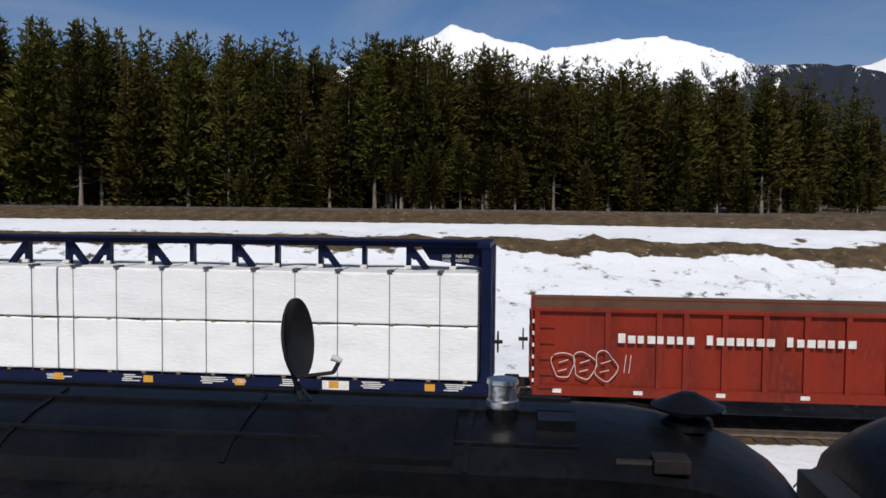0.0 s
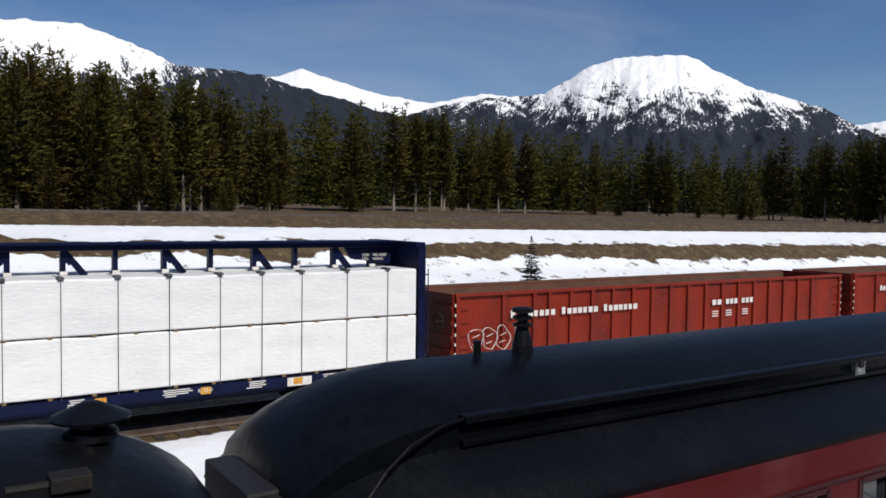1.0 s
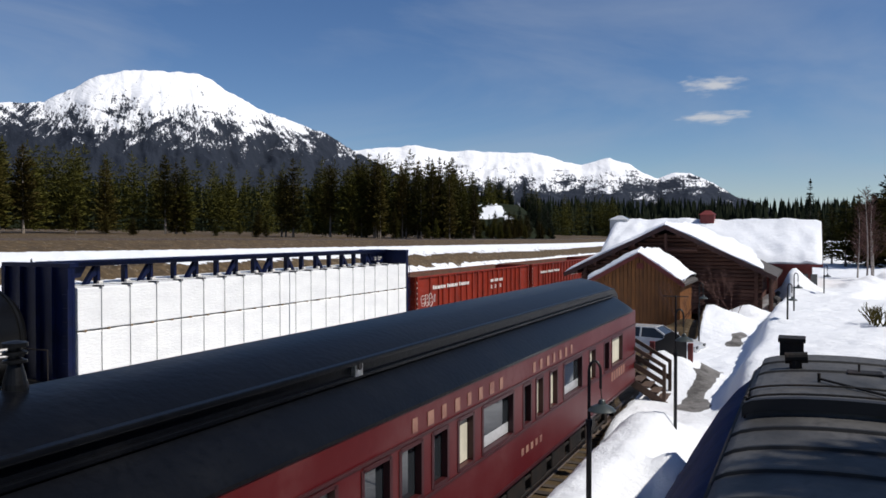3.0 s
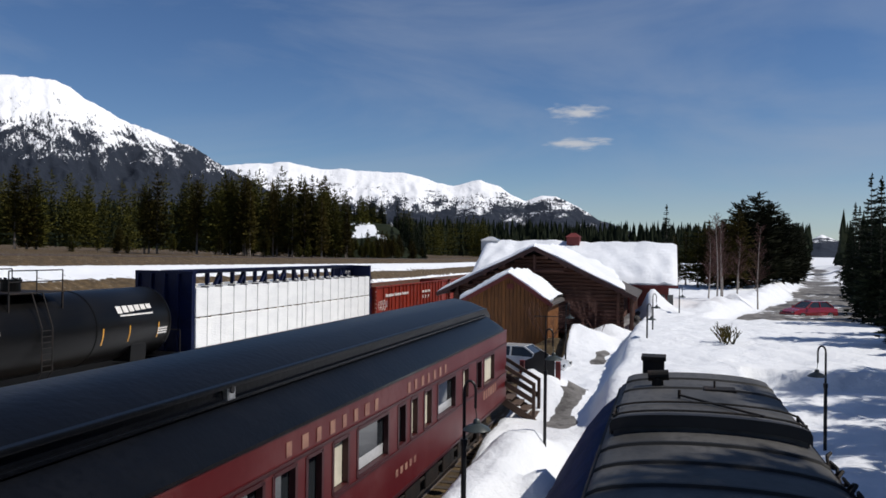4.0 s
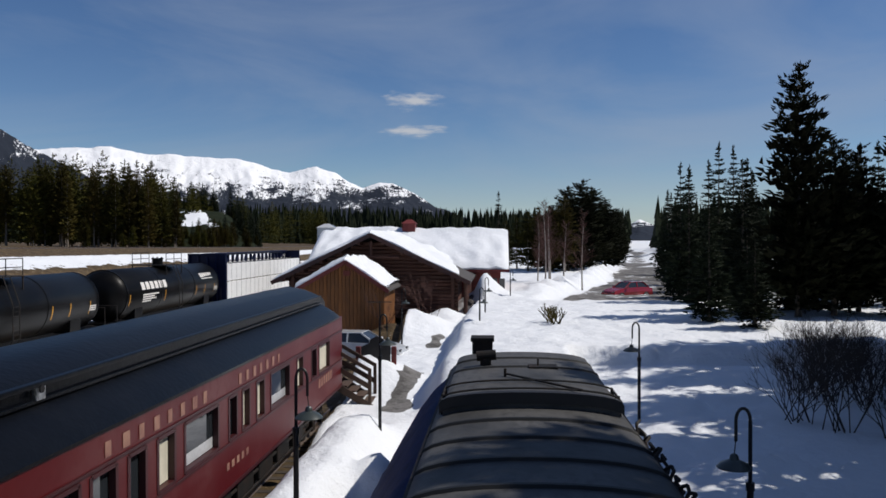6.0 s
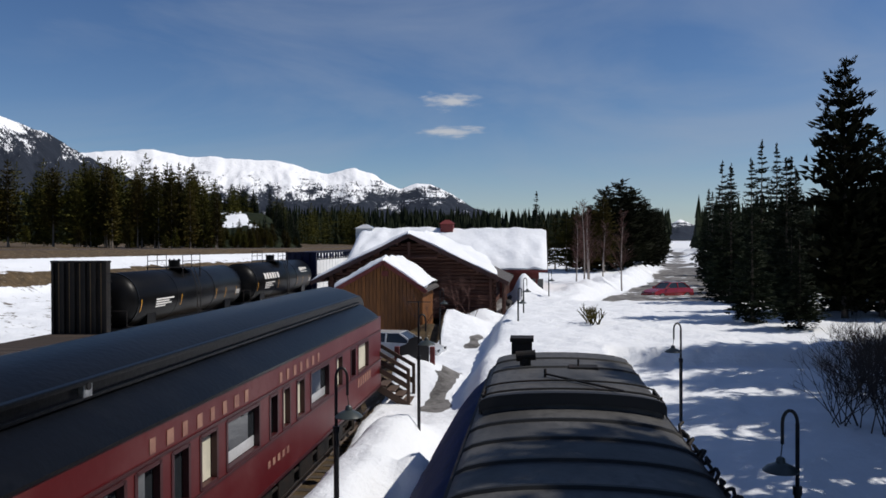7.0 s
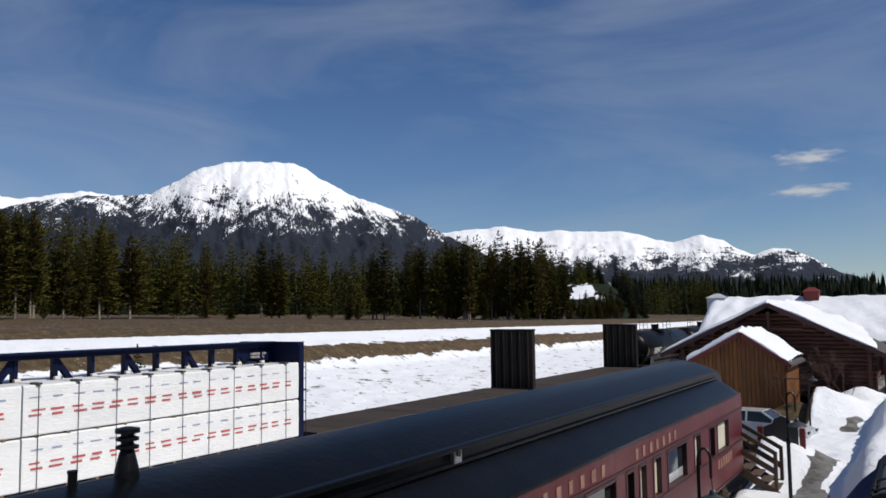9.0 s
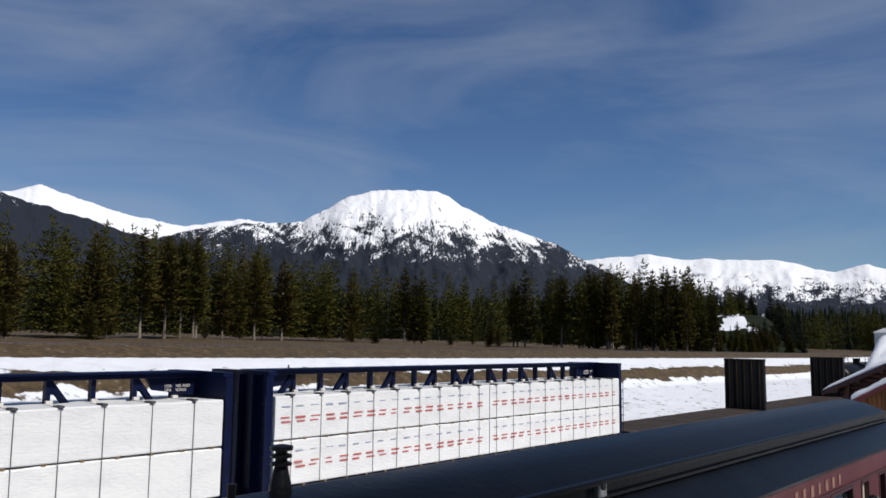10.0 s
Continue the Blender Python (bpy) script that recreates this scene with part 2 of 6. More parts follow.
def ground_mat():
    """Snow, with dead grass and gravel where the mask 'bare' says that it has melted, and asphalt by the mask 'paved'."""
    m = snow_mat("snow_and_bare_ground", bump=0.7)
    nt = m.node_tree
    b = nt.nodes["Principled BSDF"]
    base = b.inputs["Base Color"].links[0].from_socket
    tc = nt.nodes.new("ShaderNodeTexCoord")

    def noise_at(scale, detail=8):
        n = nt.nodes.new("ShaderNodeTexNoise")
        n.inputs["Scale"].default_value, n.inputs["Detail"].default_value = scale, detail
        n.inputs["Roughness"].default_value = 0.65
        nt.links.new(tc.outputs["Object"], n.inputs["Vector"])
        return n.outputs["Fac"]

    def mixed(a, fac, col=None, sock=None):
        mx = nt.nodes.new("ShaderNodeMix")
        mx.data_type = "RGBA"
        nt.links.new(a, mx.inputs["A"])
        nt.links.new(fac, mx.inputs["Factor"])
        if sock:
            nt.links.new(sock, mx.inputs["B"])
        else:
            mx.inputs["B"].default_value = (*col, 1)
        return mx.outputs["Result"]

    def edge(attr, scale, amount):
        at = nt.nodes.new("ShaderNodeAttribute")
        at.attribute_name = attr
        ad = nt.nodes.new("ShaderNodeMath")
        ad.operation = "MULTIPLY_ADD"
        ad.inputs[1].default_value = amount
        nt.links.new(noise_at(scale), ad.inputs[0])
        nt.links.new(at.outputs["Fac"], ad.inputs[2])
        mr = nt.nodes.new("ShaderNodeMapRange")
        mr.inputs["From Min"].default_value, mr.inputs["From Max"].default_value = 0.5 + amount * 0.47, 0.5 + amount * 0.56
        nt.links.new(ad.outputs[0], mr.inputs["Value"])
        return mr.outputs["Result"]

    rp = nt.nodes.new("ShaderNodeValToRGB")
    e = rp.color_ramp.elements
    e[0].position, e[0].color = 0.35, (0.045, 0.031, 0.016, 1)
    e[1].position, e[1].color = 0.7, (0.14, 0.095, 0.048, 1)
    k = e.new(0.52)
    k.color = (0.085, 0.057, 0.028, 1)
    nt.links.new(noise_at(1.4), rp.inputs["Fac"])
    rock = nt.nodes.new("ShaderNodeMapRange")
    rock.inputs["From Min"].default_value, rock.inputs["From Max"].default_value = 0.62, 0.68
    nt.links.new(noise_at(2.6, 3), rock.inputs["Value"])
    soil = mixed(rp.outputs["Color"], rock.outputs["Result"], (0.24, 0.20, 0.15))
    c = mixed(base, edge("bare", 0.9, 0.9), sock=soil)
    ash = nt.nodes.new("ShaderNodeValToRGB")
    ash.color_ramp.elements[0].position, ash.color_ramp.elements[0].color = 0.4, (0.075, 0.07, 0.066, 1)
    ash.color_ramp.elements[1].position, ash.color_ramp.elements[1].color = 0.65, (0.26, 0.25, 0.24, 1)
    nt.links.new(noise_at(0.8), ash.inputs["Fac"])
    c = mixed(c, edge("paved", 0.8, 0.7), sock=ash.outputs["Color"])
    nt.links.new(c, b.inputs["Base Color"])
    return m


M_GROUND = ground_mat()


def mountain_mat():
    """Snow over rock and dark woods: 'alt' is the share of the height, 'run' the way along the range."""
    m = bpy.data.materials.new("snowy_mountain")
    m.use_nodes = True
    nt = m.node_tree
    b = nt.nodes["Principled BSDF"]
    b.inputs["Roughness"].default_value = 0.85
    b.inputs["Specular IOR Level"].default_value = 0.1

    def attr(n):
        a = nt.nodes.new("ShaderNodeAttribute")
        a.attribute_name = n
        return a.outputs["Fac"]

    def math_node(op, a, bb):
        q = nt.nodes.new("ShaderNodeMath")
        q.operation = op
        for i, v in enumerate((a, bb)):
            if isinstance(v, (int, float)):
                q.inputs[i].default_value = v
            else:
                nt.links.new(v, q.inputs[i])
        return q.outputs[0]

    def plane(a, ka, b_, kb):
        c = nt.nodes.new("ShaderNodeCombineXYZ")
        nt.links.new(math_node("MULTIPLY", a, ka), c.inputs[0])
        nt.links.new(math_node("MULTIPLY", b_, kb), c.inputs[1])
        return c.outputs[0]

    def noi(vec, s, d, r=0.6, dist=0.0):
        n = nt.nodes.new("ShaderNodeTexNoise")
        n.inputs["Scale"].default_value, n.inputs["Detail"].default_value = s, d
        n.inputs["Roughness"].default_value, n.inputs["Distortion"].default_value = r, dist
        nt.links.new(vec, n.inputs["Vector"])
        return n.outputs["Fac"]

    def swing(v, k):
        return math_node("MULTIPLY", math_node("SUBTRACT", v, 0.5), k)

    run, alt, fan = attr("run"), attr("alt"), attr("fan")
    # gullies run down the fall line, woods speckle, cliffs lie in level bands
    gully = noi(plane(fan, 1.0, alt, 2.2), 2.4, 9, 0.72, 0.5)
    trees = noi(plane(run, 3.2, alt, 16.0), 2.6, 5, 0.8, 0.2)
    patch = noi(plane(run, 0.45, alt, 5.0), 1.5, 5, 0.6, 0.8)
    strata = noi(plane(run, 0.22, alt, 17.0), 1.7, 7, 0.72, 0.6)
    score = math_node("ADD", swing(gully, 1.7), swing(patch, 2.5))
    score = math_node("ADD", score, swing(trees, 2.3))
    score = math_node("ADD", score, math_node("MULTIPLY", math_node("SUBTRACT", strata, 0.56), math_node("MULTIPLY", attr("cliff"), 3.4)))
    score = math_node("ADD", score, math_node("MULTIPLY", math_node("SUBTRACT", alt, attr("line")), 2.7))
    score = math_node("ADD", score, math_node("MULTIPLY", attr("cleared"), 1.6))
    mr = nt.nodes.new("ShaderNodeMapRange")
    mr.inputs["From Min"].default_value, mr.inputs["From Max"].default_value = -0.05, 0.09
    nt.links.new(score, mr.inputs["Value"])
    mx = nt.nodes.new("ShaderNodeMix")
    mx.data_type = "RGBA"
    # rock and woods share a bluish dark, with the distance haze mixed into it
    mx.inputs["A"].default_value, mx.inputs["B"].default_value = (0.020, 0.025, 0.036, 1), (0.84, 0.845, 0.86, 1)
    nt.links.new(mr.outputs["Result"], mx.inputs["Factor"])
    nt.links.new(mx.outputs["Result"], b.inputs["Base Color"])
    bp = nt.nodes.new("ShaderNodeBump")
    bp.inputs["Strength"].default_value, bp.inputs["Distance"].default_value = 0.55, 20.0
    nt.links.new(patch, bp.inputs["Height"])
    nt.links.new(bp.outputs["Normal"], b.inputs["Normal"])
    return m


M_MOUNT = mountain_mat()

# ---- mesh helpers ----


def part(name, bm, material, parent=None, label="", smooth=False):
    me = bpy.data.meshes.new(name)
    bm.to_mesh(me)
    bm.free()
    me.materials.append(material)
    if smooth:
        me.polygons.foreach_set("use_smooth", [True] * len(me.polygons))
        me.set_sharp_from_angle(angle=radians(38))
    ob = new(name, me)
    if parent is not None:
        ob.parent = parent
    return tagged(ob, label)


def clone(ob, parent, m):
    """One more object on the same mesh."""
    o = new(ob.name.split(".")[0], ob.data)
    o.parent = parent
    o.matrix_basis = m
    return o


def thing(name, m, label, category, group="", kind=""):
    ob = new(name)
    ob.empty_display_size = 0.2
    ob.matrix_basis = m
    return tagged(ob, label, category, group, kind)


def box(bm, x0, x1, y0, y1, z0, z1, bevel=0.0):
    r = bmesh.ops.create_cube(bm, size=1)
    for v in r["verts"]:
        v.co = Vector(((x0 + x1) / 2 + v.co.x * (x1 - x0), (y0 + y1) / 2 + v.co.y * (y1 - y0), (z0 + z1) / 2 + v.co.z * (z1 - z0)))
    if bevel:
        es = list({e for v in r["verts"] for e in v.link_edges})
        bmesh.ops.bevel(bm, geom=es, offset=bevel, segments=2, affect="EDGES", profile=0.6)
    return bm


def rod(bm, a, b, r, seg=10, r2=None):
    a, b = Vector(a), Vector(b)
    d = b - a
    m = Matrix.Translation((a + b) / 2) @ d.to_track_quat("Z", "Y").to_matrix().to_4x4()
    bmesh.ops.create_cone(bm, cap_ends=True, segments=seg, radius1=r, radius2=r if r2 is None else r2, depth=d.length, matrix=m)
    return bm


def bar(bm, a, b, w, h):
    """A squared bar from a to b."""
    a, b = Vector(a), Vector(b)
    d = b - a
    m = Matrix.Translation((a + b) / 2) @ d.to_track_quat("Z", "Y").to_matrix().to_4x4() @ Matrix.Diagonal((w, h, d.length, 1))
    bmesh.ops.create_cube(bm, size=1, matrix=m)
    return bm


def lathe(bm, prof, seg=24, m=Matrix()):
    """Turns a profile of (radius, z) round the z axis."""
    rings = []
    for r, z in prof:
        rings.append([bm.verts.new(m @ Vector((r * math.cos(2 * math.pi * i / seg), r * math.sin(2 * math.pi * i / seg), z))) for i in range(seg)])
    for a, b in zip(rings, rings[1:]):
        for i in range(seg):
            bm.faces.new((a[i], a[(i + 1) % seg], b[(i + 1) % seg], b[i]))
    bm.faces.new(rings[0][::-1])
    bm.faces.new(rings[-1])
    return bm


def loft(bm, rings, closed=False, caps=False):
    """Skins rows of points of equal length."""
    vs = [[bm.verts.new(p) for p in r] for r in rings]
    n = len(vs[0])
    for a, b in zip(vs, vs[1:]):
        for i in range(n if closed else n - 1):
            j = (i + 1) % n
            bm.faces.new((a[i], a[j], b[j], b[i]))
    if caps:
        bm.faces.new(vs[0][::-1])
        bm.faces.new(vs[-1])
    bmesh.ops.recalc_face_normals(bm, faces=bm.faces)
    return bm


def tube(bm, pts, r, seg=8):
    """One round pipe along a bent line in the xz plane."""
    pts = [Vector(p) for p in pts]
    rings = []
    for i, p in enumerate(pts):
        d = (pts[min(i + 1, len(pts) - 1)] - pts[max(i - 1, 0)]).normalized()
        a = Vector((0, 1, 0))
        b = d.cross(a)
        rings.append([p + (a * math.cos(6.283 * k / seg) + b * math.sin(6.283 * k / seg)) * r for k in range(seg)])
    return loft(bm, rings, closed=True, caps=True)


def prism(bm, poly, y0, y1):
    """A polygon of (x, z) drawn out along y."""
    return loft(bm, [[(x, y, z) for x, z in poly] for y in (y0, y1)], closed=True, caps=True)


def B():
    return bmesh.new()


def T(x, y, z, *r):
    return pose(x, y, z, *r)


def fbm(x, y, s, oct=4):
    return noise.fractal(Vector((x * s, y * s, 3.1)), 1.0, 2.0, oct)


def text_part(words, size, m, material, parent, name="lettering", depth=0.004):
    cu = bpy.data.curves.new(name, "FONT")
    cu.body, cu.size, cu.extrude = words, size, depth
    cu.materials.append(material)
    ob = new(name, cu)
    ob.parent = parent
    ob.matrix_basis = m
    return ob


# ---- ground ----


def axis(spans):
    out = []
    for a, b, step in spans:
        out += list(np.arange(a, b, step))
    return np.array(out + [spans[-1][1]])


def smooth(e0, e1, v):
    q = min(1, max(0, (v - e0) / (e1 - e0)))
    return q * q * (3 - 2 * q)


def height(x, y):
    """The ground: two railway benches, a stepped bank on the far side, shovelled snow and a raised snowfield on the near side."""
    yy = min(max(y, -60), 400)
    low = np.interp(yy, (-60, 0, 55, 150), (3.0, 2.85, 1.3, 0.3))
    mid = np.interp(yy, (-60, 0, 60, 160), (3.9, 3.85, 2.8, 2.2))
    up = np.interp(yy, (-60, 0, 72, 190), (5.45, 5.4, 4.95, 4.2))
    z = np.interp(x, (-4000, -400, -62, -56.5, -55, -52, -46, -43.4, -38.5, -32, -27, -24.6, -19.4, -17, -8.6, -4.9),
                  (20, 10, up - 0.3, up - 0.05, up, up - 0.65, mid, low, low * 0.45, 0.0, -0.25, -0.2, -0.2, -0.4, -0.45, -0.5))
    n = fbm(x, y, 0.35)
    if x < -8:
        if -50 < x < -25:
            z += 0.15 * n + 0.17 * fbm(x, y, 1.0, 4)
        elif x < -60:
            z += 0.5 * fbm(x, y, 0.05)
        return z
    # shovelled bank beside the coach, path, snow under the near car, then the field
    near = np.interp(x, (-8.6, -5.0, -4.6, -3.9, -3.2, -2.6, -2.0, -1.2, 3.0, 5.0), (-0.45, -0.5, 0.3, 1.2, 1.3, 0.45, 0.12, 0.2, 0.85, 1.0))
    bank_end = smooth(24.0, 19.5, y) if x < -1.9 else 1
    flat = 0.25
    near = flat + (near - flat) * bank_end if x > -5.2 else near
    field = 1.62 + 0.002 * max(0, y - 30)
    path = np.interp(y, (20, 28, 33, 43, 60), (-2.85, -3.3, -3.1, -3.3, -2.4))
    f = smooth(path + 0.7, path + 1.7, x) if y > 22 else 0
    yard = smooth(30.6, 31.0, y + 0.35 * n + 0.2 * fbm(x, y, 1.7, 2)) if x > 2.6 else smooth(22, 27, y)
    z = near + (field - near) * f * yard
    # heaps round the log buildings
    for hx, hy, hr, hz in ((-4.4, 30.0, 1.8, 1.2), (-4.6, 47.5, 2.6, 1.2), (-3.6, 52, 2.2, 1.0), (-6.0, 34.6, 1.2, 0.2), (-1.6, 58.5, 2.0, 1.6), (-8.2, 44.6, 2.2, 1.1), (-5.6, 45.2, 1.6, 0.9), (-2.2, 16.0, 0.8, 1.2)):
        d = ((x - hx) ** 2 + (y - hy) ** 2) / hr ** 2
        if d < 4:
            z += hz * math.exp(-d * 1.4) * (1 + 0.35 * n)
    # ploughed road and its banks
    if y > 53:
        c = 0.1655 * y
        d = abs(x - c - 0.4)
        w = 3.0 * smooth(92, 62, y)
        r = smooth(4.6 + w, 3.2 + w, d) * smooth(54, 58.5, y)
        z = z + (1.05 - z) * r + 0.8 * math.exp(-((d - 5.4 - w) / 1.0) ** 2) * (0.6 + 0.8 * n) * smooth(62, 70, y)
    return z + (0.10 * n + 0.09 * fbm(x, y, 1.3, 4)) * (1 if x > -4.8 else 0.3)


def bare(x, y):
    n = fbm(x, y, 0.22, 3)
    v = 0.405 * smooth(-50, -48, x) * smooth(-25, -27, x)
    v = max(v, smooth(-50.4, -51.8, x) * smooth(-800, -500, x) * (0.95 if x > -66 else 0.68))
    v = max(v, smooth(-44.3, -45.0, x + n * 0.7) * smooth(-47.0, -46.3, x + n * 0.7) * 0.95)
    v = max(v, smooth(-26.9, -26.2, x) * smooth(-20.5, -21.1, x))
    v = max(v, smooth(-8.4, -8.0, x) * smooth(-4.9, -5.2, x) * 0.75)
    return v


def paved(x, y):
    v = 0.0
    if y > 56:
        w = 2.6 * smooth(92, 62, y)
        v = smooth(4.2 + w, 2.6 + w, abs(x - 0.1655 * y - 0.4)) * smooth(58, 63, y) * (0.55 + 0.4 * smooth(-0.25, 0.25, fbm(x, y, 0.12, 3)))
    path = np.interp(y, (20, 28, 33, 43, 60), (-2.85, -3.3, -3.1, -3.3, -2.4))
    if 22.5 < y < 50:
        v = max(v, smooth(0.6, 0.2, abs(x - path + 0.25 * fbm(x, y, 0.7, 2))) * max(smooth(24.0, 26.0, y) * smooth(33.5, 31.5, y), smooth(39.5, 41.0, y) * smooth(45.5, 44, y)) * 0.85)
    return v


def build_ground():
    xs = axis(((-4200, -800, 850), (-800, -130, 110), (-130, -62, 6), (-62, -24, 0.55), (-24, -8, 1.0), (-8, 6, 0.22), (6, 24, 0.6), (24, 60, 4), (60, 300, 40), (300, 4300, 800)))
    ys = axis(((-4200, -600, 900), (-600, -60, 90), (-60, -10, 4), (-10, 8, 0.8), (8, 62, 0.3), (62, 120, 1.0), (120, 300, 12), (300, 800, 100), (800, 4700, 780)))
    nx, ny = len(xs), len(ys)
    co = np.zeros((ny, nx, 3))
    b, p = np.zeros((ny, nx)), np.zeros((ny, nx))
    for j, y in enumerate(ys):
        for i, x in enumerate(xs):
            co[j, i] = x, y, height(x, y)
            b[j, i], p[j, i] = bare(x, y), paved(x, y)
    idx = np.arange(nx * ny).reshape(ny, nx)
    q = np.stack([idx[:-1, :-1], idx[:-1, 1:], idx[1:, 1:], idx[1:, :-1]], -1).reshape(-1, 4)
    me = bpy.data.meshes.new("ground")
    me.from_pydata(co.reshape(-1, 3).tolist(), [], q.tolist())
    for n, a in (("bare", b), ("paved", p)):
        me.attributes.new(n, "FLOAT", "POINT").data.foreach_set("value", a.ravel())
    me.materials.append(M_GROUND)
    me.polygons.foreach_set("use_smooth", [True] * len(me.polygons))
    tagged(new("ground", me), "snow-covered ground with bare brown bank and ploughed road", "ground", kind="structure")


build_ground()

# ---- mountains and far woods ----


def build_range(name, ridge, dist, line, seed, rough, label, peaks, cliff=0.25, runs=(), woods=(0, 1, 0)):
    """A range seen from its foot: ridge gives bearing (degrees left of +y) and height angle of each summit and saddle."""
    az = np.array([r[0] for r in ridge])
    el = np.array([r[1] for r in ridge])
    order = np.argsort(az)
    az, el = az[order], el[order]
    na, nr = int((az[-1] - az[0]) / 0.12), 70
    co, alt, run, fan, crag, cut = [], [], [], [], [], []
    full = dist * math.tan(radians(float(el.max())))
    for i in range(na + 1):
        peak = min(peaks, key=lambda p: abs(p - (az[0] + (az[-1] - az[0]) * i / na)))
        a = az[0] + (az[-1] - az[0]) * i / na
        top = dist * math.tan(radians(np.interp(a, az, el)))
        top += rough * 0.35 * noise.fractal(Vector((a * 0.9, seed, 0)), 0.8, 2.0, 5)
        edge = smooth(0, 1.2, a - az[0]) * smooth(0, 1.2, az[-1] - a)
        for j in range(nr + 1):
            q = j / nr
            r = dist * (0.62 + 0.38 * min(q, 0.9) / 0.9 + max(0, q - 0.9) * 2.0)
            k = min(q, 0.9) / 0.9
            prof = 0.55 * k + 0.45 * k ** 2.2 - max(0, q - 0.9) * 3
            g = noise.fractal(Vector((a * 0.4, q * 4.5, seed)), 0.8, 2.1, 6)
            flow = peak + (a - peak) / (0.55 + 0.75 * (1 - k))
            rib = abs(noise.fractal(Vector((flow * 1.1, q * 0.8, seed + 9)), 0.9, 2.0, 3))
            z = top * prof * (0.3 + 0.7 * edge) + rough * (2.8 * g + 0.6 * (0.3 - rib)) * math.sin(math.pi * min(1, k)) * k
            co.append((-math.sin(radians(a)) * r, math.cos(radians(a)) * r, z + 5.5))
            share = max(0, min(1, z / full))
            alt.append(share)
            run.append(a)
            fan.append(flow)
            crag.append(cliff * smooth(0.55, 0.72, z / max(1, top)) * smooth(1.0, 0.9, z / max(1, top)) * smooth(-0.2, 0.15, noise.noise(Vector((a * 0.35, seed, 2)))))
            cut.append(max([0] + [smooth(w, w * 0.4, abs(a - np.interp(share, (s0, s1), (a0, a1)))) for a0, s0, a1, s1, w in runs if s0 < share < s1]))
    idx = np.arange((na + 1) * (nr + 1)).reshape(na + 1, nr + 1)
    f = np.stack([idx[:-1, :-1], idx[:-1, 1:], idx[1:, 1:], idx[1:, :-1]], -1).reshape(-1, 4)
    me = bpy.data.meshes.new(name)
    me.from_pydata(co, [], f.tolist())
    for n, v in (("alt", alt), ("run", run), ("fan", fan), ("cliff", crag), ("cleared", cut), ("line", [line + woods[2] * smooth(woods[0], woods[1], a) for a in run])):
        me.attributes.new(n, "FLOAT", "POINT").data.foreach_set("value", v)
    me.materials.append(M_MOUNT)
    me.polygons.foreach_set("use_smooth", [True] * len(me.polygons))
    me.update()
    tagged(new(name, me), label, "mountain", kind="structure")


build_range("mountain_west", ((150, 6), (120, 7.5), (108, 8.5), (102, 9.8), (98.5, 11.0), (95.4, 12.6), (92, 11.6), (89, 10.9), (84, 11.5), (80.9, 11.5), (78.5, 10.8), (75.2, 9.5), (70, 9.2), (66, 8.2), (60, 6.6), (52, 4.5), (44, 2.0)), 3000, 0.60, 3.3, 22, "snow-capped mountain with wooded slopes and ski runs", (95.4, 81.5), 0.1,
            ((82.0, 0.45, 80.2, 0.82, 0.28), (79.6, 0.5, 78.6, 0.8, 0.2), (77.2, 0.5, 79.4, 0.74, 0.16), (74.2, 0.48, 73.8, 0.66, 0.16), (84.2, 0.5, 82.4, 0.75, 0.2)), (77.5, 72, 0.25))
build_range("mountain_far_west", ((78, 6), (72, 8.6), (68.6, 9.1), (66.9, 9.65), (65.4, 9.2), (61.5, 8.1), (58, 7.6), (54.5, 8.3), (50, 7.8), (44, 6), (36, 3)), 3900, 0.47, 8.1, 22, "distant snowy ridge in full sun", (66.9, 54.5))
build_range("mountain_flat_top", ((66, 3.0), (60.5, 6.6), (57, 7.5), (54, 8.0), (50.2, 8.3), (48.4, 9.3), (46.9, 10.2), (45.4, 10.55), (43, 10.62), (40.7, 10.6), (39.4, 9.9), (38.1, 9.05), (36.4, 8.3), (34.5, 7.7), (32.2, 6.9), (30.2, 5.7), (27, 4.0), (22, 2)), 2900, 0.63, 5.7, 20, "flat-topped mountain with snowfield, cliffs and dark woods", (43.0,), 0.2, (), (47, 53, 0.09))
build_range("mountain_north", ((36, 4.5), (31, 5.7), (28.5, 6.0), (26, 6.2), (24, 5.8), (21.3, 5.75), (18, 5.6), (16.8, 5.4), (15.5, 4.9), (14.5, 4.75), (12.7, 5.2), (11.3, 4.7), (10.4, 4.1), (9.4, 3.75), (8.3, 4.15), (7.3, 4.1), (6, 3.4), (4.3, 2.4), (1, 1.2)), 3700, 0.51, 11.4, 16, "long snowy cliff range under blue sky", (26.0, 20.0, 12.7, 8.0), 0.75)
build_range("mountain_valley_end", ((-5, 0.5), (-8.5, 0.9), (-9.7, 1.5), (-10.6, 1.1), (-13, 0.7), (-18, 0.3)), 4200, 0.75, 17.7, 8, "small far snowy peak at the valley's end", (-9.7,))


# ---- trees ----


def tuft(out, p, d, size, rng):
    """A ragged spray of needles: two crossing slivers along d."""
    side = d.cross(Vector((rng.uniform(-1, 1), rng.uniform(-1, 1), rng.uniform(-1, 1))))
    if side.length < 1e-3:
        return
    side.normalize()
    up = d.cross(side).normalized()
    for k in range(2):
        a = k * 1.6 + rng.uniform(-0.4, 0.4)
        s = (side * math.cos(a) + up * math.sin(a)) * size * rng.uniform(0.4, 0.65)
        tip = p + d * size * rng.uniform(0.7, 1.2) + s * 0.3
        out.append((p - d * size * 0.35, p + s, tip))


